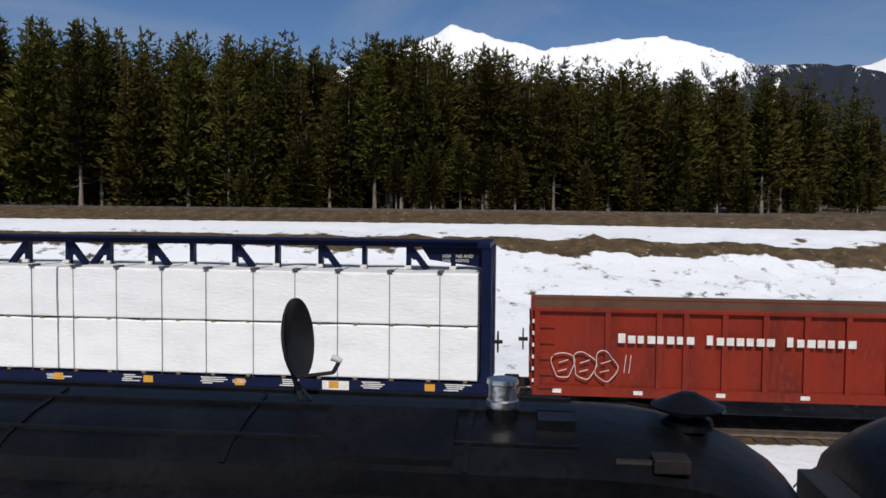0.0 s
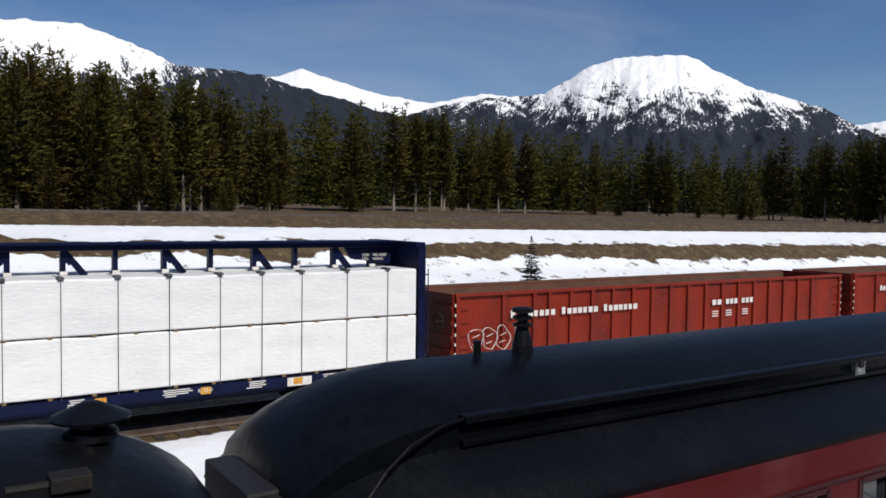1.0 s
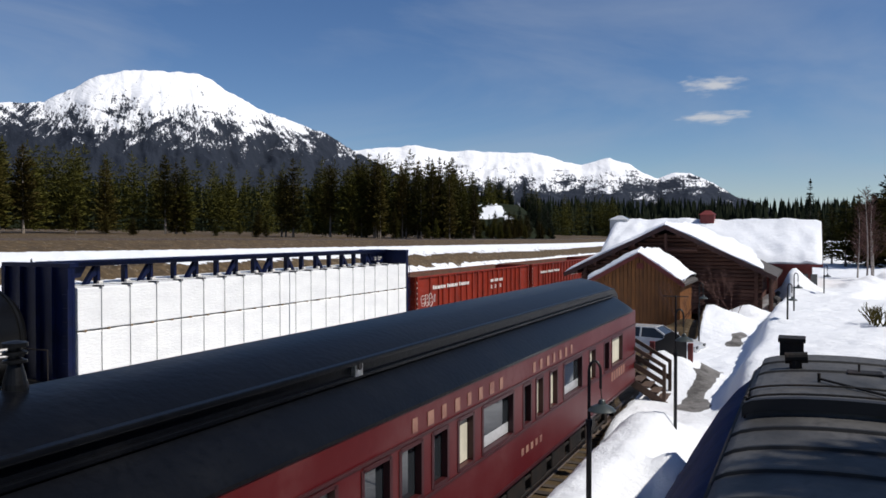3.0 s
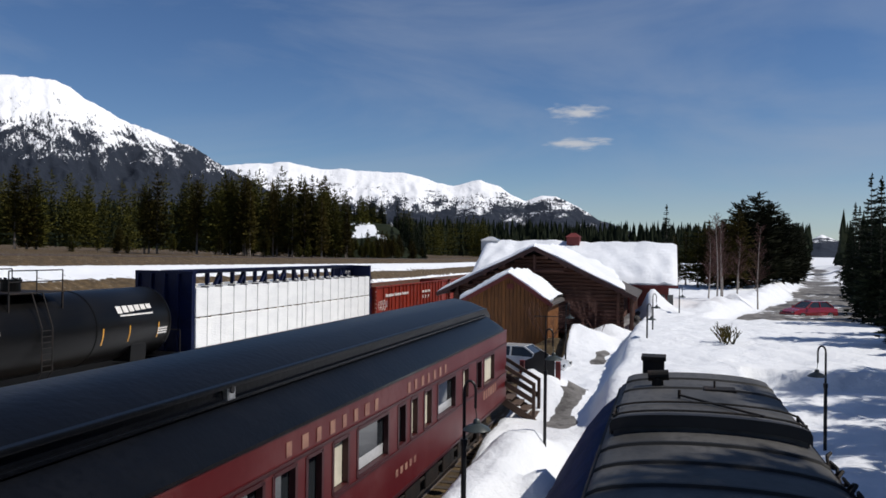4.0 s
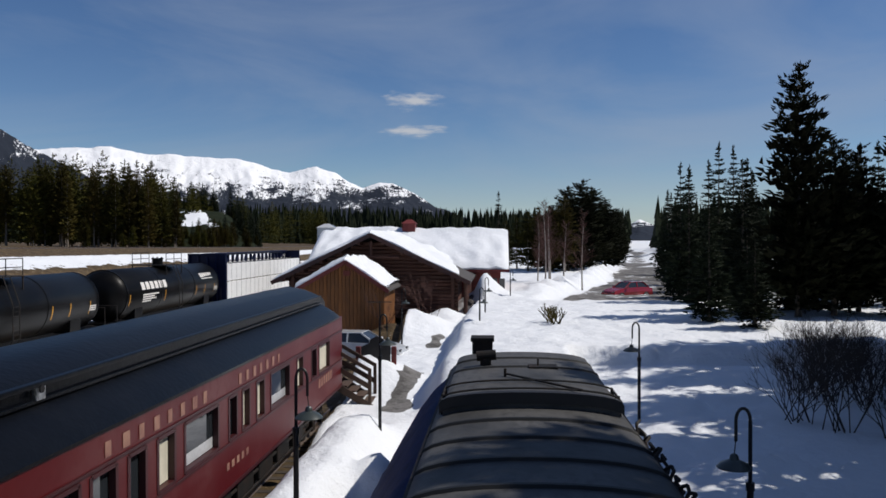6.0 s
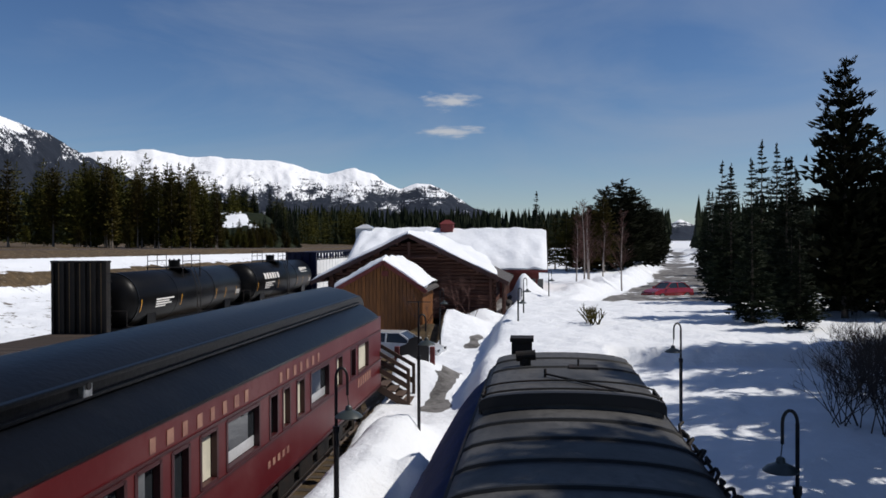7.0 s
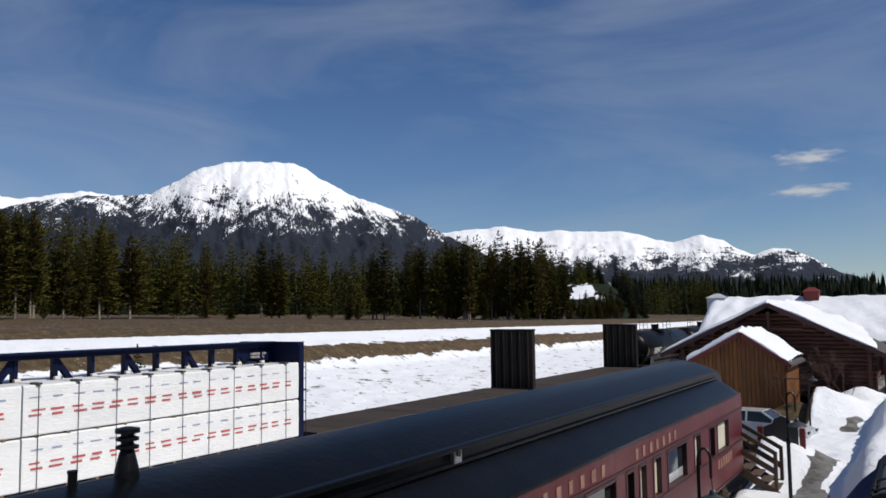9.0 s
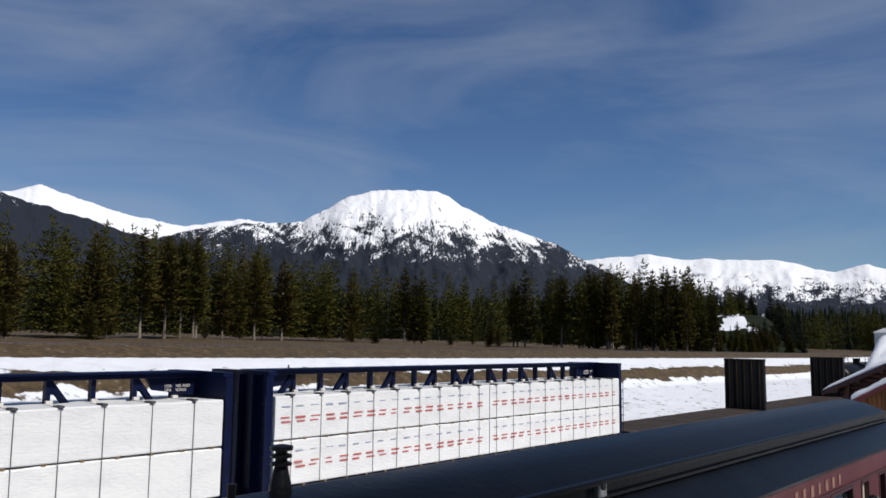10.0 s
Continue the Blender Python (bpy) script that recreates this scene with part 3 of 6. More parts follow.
def crown_mesh(name, h, base, width, levels, per, seed, droop, tufts, shape):
    rng = random.Random(seed)
    tris = []
    for lv in range(levels):
        q = (lv + rng.uniform(-0.4, 0.4)) / levels
        q = min(max(q, 0), 0.99)
        z = h * (base + (1 - base) * q)
        w = width * ((1 - q) ** shape * (0.55 + 0.45 * min(1, q * 5)) + (0.03 if shape > 0.8 else 0.10)) * rng.uniform(0.75, 1.2)
        off = rng.uniform(0, 6.3)
        for b in range(per if q < 0.85 else max(3, per - 3)):
            if rng.random() < 0.14:
                continue
            a = off + b * 6.283 / per + rng.uniform(-0.35, 0.35)
            ln = w * rng.uniform(0.6, 1.15)
            d = Vector((math.cos(a), math.sin(a), -droop + rng.uniform(-0.2, 0.2) + 0.5 * q)).normalized()
            for k in range(tufts):
                f = (k + 1) / tufts
                p = Vector((0, 0, z)) + d * ln * f + Vector((rng.uniform(-1, 1), rng.uniform(-1, 1), rng.uniform(-0.6, 0.9))) * 0.12 * w
                dd = (d + Vector((rng.uniform(-0.7, 0.7), rng.uniform(-0.7, 0.7), rng.uniform(-0.1, 0.6)))).normalized()
                tuft(tris, p, dd, max(0.20, 0.26 * w) * rng.uniform(0.7, 1.25), rng)
    for k in range(6):
        tuft(tris, Vector((0, 0, h * (0.95 + 0.01 * k))), Vector((rng.uniform(-.3, .3), rng.uniform(-.3, .3), 1)).normalized(), 0.35, rng)
    me = bpy.data.meshes.new(name)
    vs = [tuple(v) for t in tris for v in t]
    me.from_pydata(vs, [], [(3 * i, 3 * i + 1, 3 * i + 2) for i in range(len(tris))])
    return me


def trunk_bm(h, r, seed, stubs=0):
    rng = random.Random(seed)
    bm = B()
    rings = []
    for i in range(7):
        q = i / 6
        ox, oy = rng.uniform(-0.06, 0.06) * q, rng.uniform(-0.06, 0.06) * q
        rr = r * (1 - 0.92 * q) * (1.35 if i == 0 else 1)
        rings.append([(ox + rr * math.cos(k * 1.047), oy + rr * math.sin(k * 1.047), h * q) for k in range(6)])
    loft(bm, rings, closed=True, caps=True)
    for k in range(stubs):
        z = h * rng.uniform(0.12, 0.5)
        a = rng.uniform(0, 6.3)
        rod(bm, (0, 0, z), (math.cos(a) * 0.9, math.sin(a) * 0.9, z + rng.uniform(-0.3, 0.2)), 0.035, 4, 0.01)
    return bm


TREES = {}


def tree(kind_, v, x, y, z, h, label, category, group, width=1.0):
    """A conifer h metres high; the first of each form is built, the others share its meshes."""
    key = (kind_, v)
    m = T(x, y, z - 0.15, 0, 0, (x * 37 + y * 91) % 360)
    if key not in TREES:
        H = 16.0
        name = {"pine": "pine_tree", "spruce": "spruce_tree", "tall": "pine_tree"}[kind_]
        root = thing(name, m, label, category, group)
        part("trunk", trunk_bm(H * 0.98, 0.17, v, 14 if kind_ == "pine" else 4), M_PINEBARK if kind_ == "pine" else M_BARK, root)
        if kind_ == "pine":
            me = crown_mesh("crown", H, (0.05, 0.12, 0.22, 0.06, 0.32, 0.16)[v], (2.3, 2.0, 1.9, 2.7, 2.0, 2.4)[v], 37, 8, 10 + v, 0.05, 7, (0.6, 0.5, 0.45, 0.72, 0.42, 0.55)[v])
        elif kind_ == "tall":
            me = crown_mesh("crown", H, 0.05, 2.6, 40, 9, 40 + v, -0.02, 8, 0.5)
        else:
            me = crown_mesh("crown", H, 0.03, 2.7, 36, 9, 70 + v, 0.28, 7, 0.95)
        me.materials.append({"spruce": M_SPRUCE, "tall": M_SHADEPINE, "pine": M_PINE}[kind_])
        c = new("crown", me)
        c.parent = root
        TREES[key] = root
        root.scale = (1, 1, 1)
        root.matrix_basis = m @ Matrix.Diagonal((h / 16 * width, h / 16 * width, h / 16, 1))
        return root
    src = TREES[key]
    keep = src.scale.copy()
    src.scale = (1, 1, 1)
    o = copy_thing(src, m @ Matrix.Diagonal((h / 16 * width, h / 16 * width, h / 16, 1)))
    src.scale = keep
    return tagged(o, label, category, group)


def build_forest():
    rng = random.Random(5)
    lab = "tall lodgepole pine in the sunlit wood's edge"
    # the wood's front runs beside the far line, then falls back
    spots = []
    for k in range(680):
        az = rng.uniform(12, 150) if k % 5 < 3 else rng.uniform(76, 128)
        edge = np.interp(az, (12, 19, 24, 30, 40, 48, 56, 62, 68, 74, 80, 90, 120, 150), (330, 300, 185, 170, 200, 190, 165, 138, 122, 92, 74, 64, 72, 124))
        el = np.interp(az, (12, 19, 23, 27, 32, 38, 44, 50, 56, 61, 65, 69, 73, 77, 80, 84, 90, 100, 112, 124, 150), (2.4, 3.0, 4.7, 5.5, 4.9, 4.6, 4.8, 5.5, 6.5, 7.3, 7.3, 7.7, 8.5, 8.8, 9.0, 9.7, 10.3, 11.3, 11.0, 11.0, 11))
        back = abs(rng.gauss(0, 1)) * 14
        r = edge + back
        x, y = -math.sin(radians(az)) * r, math.cos(radians(az)) * r
        if x > -60:
            continue
        top = 5.57 + r * math.tan(radians(el)) * rng.uniform(0.78, 1.06)
        if az < 60:
            top += 0.7
        spots.append((back + r * 0.05, x, y, top, rng.uniform(0.8, 1.3)))
    for k in range(42):
        az = rng.uniform(21.7, 31)
        r = rng.uniform(172, 190)
        spots.append((rng.uniform(0, 9), -math.sin(radians(az)) * r, math.cos(radians(az)) * r, 5.57 + r * math.tan(radians(5.2 if az > 23 else 4.4)) * rng.uniform(0.7, 1.05), rng.uniform(0.7, 1.0)))
    spots.sort()
    far = []
    for k, (_, x, y, top, w) in enumerate(spots):
        z = height(x, y)
        if k < 250:
            tree("pine", rng.randrange(6), x, y, z, max(6, top - z), lab, "tree", "pines of the wood", w)
        else:
            far.append((x, y, z, max(6, top - z) / 16, w))
    proto = [crown_mesh("rear_crown", 16, 0.06, 2.6, 24, 7, 200 + v, 0.05, 4, 0.55) for v in range(3)]
    cos, n = [], 0
    for k, (x, y, z, sc, w) in enumerate(far):
        me = proto[k % 3]
        a = np.zeros(len(me.vertices) * 3)
        me.vertices.foreach_get("co", a)
        a = a.reshape(-1, 3) * (sc * w, sc * w, sc)
        q = k * 1.7
        rot = np.array(((math.cos(q), -math.sin(q), 0), (math.sin(q), math.cos(q), 0), (0, 0, 1)))
        cos.append(a @ rot.T + (x, y, z))
    for me in proto:
        bpy.data.meshes.remove(me)
    co = np.concatenate(cos)
    me = bpy.data.meshes.new("rear_woods")
    me.from_pydata(co.tolist(), [], np.arange(len(co)).reshape(-1, 3).tolist())
    me.materials.append(M_PINE)
    tagged(new("rear_woods", me), "dense dark pines behind the wood's edge", "woods", kind="stuff")
    # young bright pines before the front
    for k in range(46):
        az = rng.uniform(14, 110)
        edge = np.interp(az, (14, 24, 30, 40, 50, 62, 68, 74, 80, 90, 110), (240, 172, 160, 185, 172, 130, 114, 86, 68, 61, 63))
        x, y = -math.sin(radians(az)) * edge, math.cos(radians(az)) * edge
        if x > -58.5:
            continue
        tree("pine", rng.randrange(6), x, y, height(x, y), rng.uniform(3, 6.5), "young yellow-green pine at the wood's edge", "tree", "young pines", 1.5)
    # right of the yard
    dark = "dark spruce against the light, standing in deep snow"
    for x, y, h, w in ((10.3, 40.5, 5.6, 1.5), (11.6, 37.6, 4.4, 1.7), (13.8, 47, 8.6, 1.3), (15.5, 52, 9.0, 1.2), (14.2, 56, 9.6, 1.1), (13.2, 60, 10.2, 1.0), (15.9, 60, 11.6, 1.0), (15.2, 66, 10.6, 1.0), (17.5, 62, 11.4, 1.0), (17.6, 58, 9.0, 1.1), (18.6, 49, 6.5, 1.4), (21.5, 50, 7.0, 1.4), (24.5, 50, 7.5, 1.4), (16.6, 47, 5.0, 1.5), (27.5, 52, 8, 1.4), (13.0, 43.5, 5.0, 1.5), (22.6, 55, 9.5, 1.3), (12.2, 53, 8.5, 1.2), (19.5, 64, 9, 1.2), (21, 60, 10, 1.1), (24.5, 57, 10.4, 1.2), (27, 60, 11, 1.2), (15.8, 73, 9.0, 1.1), (17.5, 84, 9.5, 1.1), (19.4, 95, 10, 1.1), (22.5, 110, 11, 1.2)):
        tree("spruce", int(x * 7) % 4, x, y, height(x, y), h, dark, "tree", "spruces beside the road", w)
    # tall pines seen from their unlit side, so the needle colour is darkened
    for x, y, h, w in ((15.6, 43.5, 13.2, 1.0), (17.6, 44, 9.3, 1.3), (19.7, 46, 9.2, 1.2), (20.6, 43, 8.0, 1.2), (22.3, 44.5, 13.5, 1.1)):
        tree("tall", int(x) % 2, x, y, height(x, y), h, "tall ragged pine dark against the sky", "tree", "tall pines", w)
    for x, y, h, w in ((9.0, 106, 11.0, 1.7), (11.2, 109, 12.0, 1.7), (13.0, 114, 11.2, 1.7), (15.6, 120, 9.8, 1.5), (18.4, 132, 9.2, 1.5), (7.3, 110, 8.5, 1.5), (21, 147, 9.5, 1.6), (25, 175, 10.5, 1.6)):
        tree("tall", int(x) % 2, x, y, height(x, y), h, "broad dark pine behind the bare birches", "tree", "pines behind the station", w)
    tree("spruce", 1, 0.1, 120, height(0, 120), 11.2, "lone spruce behind the station roof", "tree", "", 1.0)


def build_farwood(name, a0, a1, dist, el0, el1, count, seed, label):
    """Far woods: many small ragged cones on a low rise."""
    rng = random.Random(seed)
    vs, fs = [], []
    for k in range(count):
        a = rng.uniform(a0, a1)
        q = rng.random()
        r = dist * (0.8 + 0.5 * q)
        h = rng.uniform(9, 17)
        gz = 3 + (dist * 1.15 * math.tan(radians(np.interp(a, (a0, a1), (el0, el1)))) - 8) * q
        c = Vector((-math.sin(radians(a)) * r, math.cos(radians(a)) * r, gz))
        w = h * 0.17
        for t in range(3):
            zb, zt = h * (0.05 + 0.26 * t), h * min(1.0, 0.55 + 0.24 * t)
            n = len(vs)
            wr = w * (1 - 0.27 * t)
            o = rng.uniform(0, 6)
            for i in range(6):
                rr = wr * (1.0 if i % 2 else 0.55)
                vs.append((c.x + rr * math.cos(o + i * 1.047), c.y + rr * math.sin(o + i * 1.047), c.z + zb + rng.uniform(-0.4, 0.4)))
            vs.append((c.x, c.y, c.z + zt))
            fs += [(n + i, n + (i + 1) % 6, n + 6) for i in range(6)]
    me = bpy.data.meshes.new(name)
    me.from_pydata(vs, [], fs)
    me.materials.append(M_FARWOOD)
    tagged(new(name, me), label, "woods", kind="stuff")
    # the wooded rise under them
    me = bpy.data.meshes.new("wooded_rise")
    co = []
    for i in range(41):
        a = a0 + (a1 - a0) * i / 40
        for r, f in ((0.78, 0), (1.0, 0.45), (1.32, 1), (1.7, 0.2)):
            gz = 1.5 + max(0, (dist * 1.15 * math.tan(radians(np.interp(a, (a0, a1), (el0, el1)))) - 8)) * f
            co.append((-math.sin(radians(a)) * r * dist, math.cos(radians(a)) * r * dist, gz))
    me.from_pydata(co, [], [(i * 4 + j, i * 4 + j + 1, i * 4 + j + 5, i * 4 + j + 4) for i in range(40) for j in range(3)])
    me.materials.append(M_FARWOOD)
    tagged(new("wooded_rise", me), "dark wooded rise behind the valley", "hill", kind="structure")


build_forest()
build_farwood("far_woods", -9, 24, 520, 2.1, 2.7, 1500, 21, "dark conifer woods across the valley floor")
build_farwood("far_woods", -40, -10.8, 300, 3.4, 1.4, 900, 22, "dark conifer woods beyond the yard")
build_farwood("far_woods", 20, 75, 420, 3.4, 4.2, 1400, 23, "dark conifer woods on the mountain's foot")

# ---- freight train ----
SPEED, TRACK_X = 13.96, -22.0
TRAIN = []          # (car, its place along the train)


def car_root(name, u, label, category, group):
    ob = thing(name, T(TRACK_X, u, 0), label, category, group)
    TRAIN.append((ob, u))
    return ob


def truck(parent, y, name="truck"):
    """A two-axle bogie: side frames, springs, four wheels."""
    bm = B()
    for sx in (-1, 1):
        prism_pts = [(-1.15, 0.42), (-0.95, 0.62), (-0.4, 0.66), (0.4, 0.66), (0.95, 0.62), (1.15, 0.42), (0.75, 0.42), (0.42, 0.2), (-0.42, 0.2), (-0.75, 0.42)]
        loft(bm, [[(sx * 1.02 + dx, y + a, b) for a, b in prism_pts] for dx in (-0.06, 0.06)], closed=True, caps=True)
        for k in (-0.22, 0, 0.22):
            rod(bm, (sx * 1.05, y + k, 0.24), (sx * 1.05, y + k, 0.52), 0.085, 8)
        for k in (-0.9, 0.9):
            box(bm, sx * 1.13 - 0.06, sx * 1.13 + 0.06, y + k - 0.14, y + k + 0.14, 0.3, 0.58, 0.03)
    box(bm, -1.0, 1.0, y - 0.2, y + 0.2, 0.42, 0.75)
    t = part(name, bm, M_IRON, parent)
    for k in (-0.9, 0.9):
        bm = B()
        for sx in (-1, 1):
            lathe(bm, ((0.08, -0.07), (0.42, -0.06), (0.46, -0.05), (0.44, 0.05), (0.38, 0.06), (0.34, 0.03), (0.15, 0.03), (0.12, 0.08)), 20, T(sx * 0.76, y + k, 0.44, 0, 90 * sx, 0))
        rod(bm, (-0.76, y + k, 0.44), (0.76, y + k, 0.44), 0.08, 8)
        part("wheelset", bm, M_IRON, t)


def coupler(parent, y, s):
    bm = B()
    box(bm, -0.12, 0.12, min(y, y + s * 0.55), max(y, y + s * 0.55), 0.78, 1.0, 0.03)
    box(bm, -0.2, 0.2, min(y + s * 0.4, y + s * 0.62), max(y + s * 0.4, y + s * 0.62), 0.72, 1.06, 0.05)
    part("coupler", bm, M_IRON, parent)
    bm = B()
    rod(bm, (0.5, y, 0.85), (0.35, y + s * 0.5, 0.55), 0.03, 6)
    part("air_hose", bm, M_IRON, parent)


def brake_wheel(parent, x, y, z):
    bm = B()
    bmesh.ops.create_circle(bm, segments=18, radius=0.27, matrix=T(x, y, z, 90, 0, 0))
    out = B()
    vs = [v.co.copy() for v in bm.verts]
    bm.free()
    for a, b in zip(vs, vs[1:] + vs[:1]):
        rod(out, a, b, 0.02, 5)
    for k in range(0, 18, 3):
        rod(out, (x, y, z), vs[k], 0.014, 4)
    rod(out, (x, y - 0.12, z), (x, y + 0.12, z), 0.05, 8)
    part("brake_wheel", out, M_IRON, parent)


def pack(parent, y0, y1, z0, z1, printed, seed):
    """Wrapped lumber on both sides of the centre beam: crinkled white sheet, straps, printed rows."""
    rng = random.Random(seed)
    for sx in (1, -1):
        bm = B()
        n = 26
        rings = []
        for i in range(n + 1):
            y = y0 + (y1 - y0) * i / n
            w = 1.5 + rng.uniform(-0.012, 0.012)
            zt = z1 + rng.uniform(-0.015, 0.012)
            rings.append([(sx * 0.22, y, z0), (sx * (w - 0.02), y, z0), (sx * w, y, z0 + 0.03), (sx * (w + rng.uniform(-0.01, 0.012)), y, (z0 + z1) / 2), (sx * w, y, zt - 0.04), (sx * (w - 0.04), y, zt), (sx * 0.22, y, zt + rng.uniform(-0.02, 0.02))])
        loft(bm, rings, closed=True, caps=True)
        p = part("lumber_pack", bm, M_WRAP, parent, "white plastic-wrapped lumber")
        if sx < 0:
            continue
        if printed:
            rows = ((0.76, M_BLUEP, 0.013, 0.36, 0.62), (0.50, M_REDP, 0.024, 0.40, 0.62), (0.40, M_REDP, 0.024, 0.40, 0.62))
            for fz, mt, hh, ln, step in rows:
                bm = B()
                z = z0 + (z1 - z0) * fz
                y = y0 + 0.2
                while y < y1 - 0.5:
                    q = rng.uniform(-0.05, 0.05)
                    box(bm, 1.506, 1.519, y + q, y + q + ln * rng.uniform(0.7, 1.0), z - hh + rng.uniform(-.012, .012), z + hh)
                    y += step
                tagged(part("printed_row", bm, mt, p), kind="stuff")


def centerbeam(u, printed, seed, label):
    """A centre-beam flat car: u is the place of its middle."""
    c = car_root("centerbeam_flat_car", u, label, "rail car", "freight cars")
    L = 11.15 if printed else 11.4
    bm = B()
    box(bm, -1.5, 1.5, -L, L, 0.86, 1.1)
    part("deck", bm, M_NAVY, c)
    part("side_sill", box(B(), -1.46, 1.46, -L, L, 0.80, 0.858), M_NAVY, c)
    part("centre_sill", box(B(), -0.35, 0.35, -L, L, 0.45, 0.80), M_NAVY, c)
    bm = B()
    box(bm, -0.24, 0.24, -L + 0.2, L - 0.2, 4.5, 4.64, 0.02)
    box(bm, -0.36, 0.36, -L + 0.2, L - 0.2, 4.64, 4.7)
    part("top_chord", bm, M_NAVY, c)
    rng = random.Random(seed)
    lean = {8: 1, 9: -1, 10: 1, 12: 1, 14: 1, 16: 1, 7: -1, 5: -1, 3: -1, 1: -1}
    for i in range(18):
        y = -10.3 + 1.22 * i
        part("post", box(B(), -0.1, 0.1, y - 0.06, y + 0.06, 1.1, 4.5), M_NAVY, c)
        part("post_foot", box(B(), 0.1, 0.2, y - 0.09, y + 0.09, 3.9, 3.99, 0.01), M_WHITE, c)
        if i in lean:
            s = lean[i]
            bm = B()
            bar(bm, (0, y + s * 0.02, 4.5), (0, y + s * 0.52, 3.86), 0.16, 0.15)
            bar(bm, (0, y, 4.42), (0, y + s * 0.22, 4.2), 0.14, 0.2)
            part("diagonal_brace", bm, M_NAVY, c)
    for s in (-1, 1):
        bm = B()
        y = s * (L - 0.06)
        box(bm, -1.48, 1.48, y - 0.05, y + 0.05, 1.1, 4.55)
        bh = part("bulkhead", bm, M_NAVY, c, "navy blue ribbed end bulkhead")
        for x in (-1.4, -0.7, 0, 0.7, 1.4):
            part("rib", box(B(), x - 0.07, x + 0.07, y + (0.05 if s > 0 else -0.2), y + (0.2 if s > 0 else -0.05), 0.8, 4.55), M_NAVY, bh)
        part("cap_beam", box(B(), -1.5, 1.5, y - 0.16, y + 0.16, 4.55, 4.68), M_NAVY, bh)
        bm = B()
        loft(bm, [[(x, s * (L - 0.1), 4.6), (x, s * (L - 1.9), 4.6), (x, s * (L - 1.6), 4.15), (x, s * (L - 0.1), 3.95)] for x in (-0.06, 0.06)], closed=True, caps=True)
        part("gusset_plate", bm, M_NAVY, c)
        coupler(c, s * (L + 0.05), s)
        truck(c, s * (L - 2.3))
        bm = B()
        for k in range(7):
            rod(bm, (1.3, s * (L + 0.2), 1.2 + 0.42 * k), (1.52, s * (L + 0.2), 1.2 + 0.42 * k), 0.018, 5)
        rod(bm, (1.52, s * (L + 0.2), 1.0), (1.52, s * (L + 0.2), 3.9), 0.018, 5)
        part("ladder", bm, M_NAVY, c)
    for k in range(2):
        y0 = (L - 0.17) * (k - 1) + 0.03
        y1 = y0 + L - 0.23
        for z0, z1 in ((1.17, 2.53), (2.58, 3.9)):
            pack(c, y0, y1, z0, z1, printed, seed + k * 7 + int(z0 * 3))
    bm = B()
    for y in (-10.3, -9.1, -7.9, -6.7, -5.5, -4.31, -3.16, -1.96, -0.72, 0.45, 1.65, 2.9, 4.1, 5.37, 6.48, 7.6, 8.95, 10.24):
        box(bm, 1.518, 1.526, y - 0.009, y + 0.009, 1.1, 3.92)
        box(bm, 0.2, 1.526, y - 0.009, y + 0.009, 3.915, 3.925)
        box(bm, 1.2, 1.56, y - 0.07, y + 0.07, 3.9, 3.96, 0.01)
    part("strap", bm, M_STRAP, c)
    piece = part("dunnage", box(B(), 0.3, 1.49, -0.05, 0.05, 0, 0.055), M_TIMBER, c)
    piece.matrix_basis = T(0, -L + 0.5, 1.11)
    for i in range(1, 48):
        clone(piece, c, T(0, -L + 0.5 + (2 * L - 1) * (i % 24) / 23, 1.11 if i < 24 else 2.526))
    for i in range(9):
        y = -L + 1.4 + 2.5 * i
        bm = B()
        box(bm, 1.5, 1.508, y - 0.13, y + 0.13, 0.88, 1.06)
        part("reflector", bm, M_YELLOW, c)
    bm = B()
    for i in range(10):
        y = -L + 2.4 + 2.15 * i
        for k in range(rng.randrange(2, 5)):
            box(bm, 1.5, 1.506, y + rng.uniform(0, 0.1), y + rng.uniform(0.3, 0.8), 0.9 + 0.05 * k, 0.925 + 0.05 * k)
        part("stencilling", bm, M_WHITE, c)
        bm = B()
    box(bm, 1.5, 1.506, L - 4.2, L - 3.5, 0.84, 1.07)
    part("stencilling", bm, M_WHITE, c)
    text_part("LOADING AND\nUNLOADING", 0.12, T(0.075, L - 1.25, 4.22, 90, 0, 90), M_WHITE, c)
    text_part("IL 73-0", 0.13, T(1.506, L - 6.6, 0.94, 90, 0, 90), M_WHITE, c)
    brake_wheel(c, 0.9, L + 0.3, 2.1)
    return c


def letters(parent, words, y0, y1, z, h, x, m, fill=0.72):
    """Lettering of a company, kept to plain bars of its size and colour."""
    step = (y1 - y0) / len(words)
    rng = random.Random(len(words))
    for i, ch in enumerate(words):
        if ch == " ":
            continue
        hh = h * (1.25 if ch.isupper() else 1.0)
        a, w = y0 + i * step, step * fill
        part("lettering", box(B(), x, x + 0.006, a, a + w * rng.uniform(0.72, 1.0), z, z + hh), m, parent)


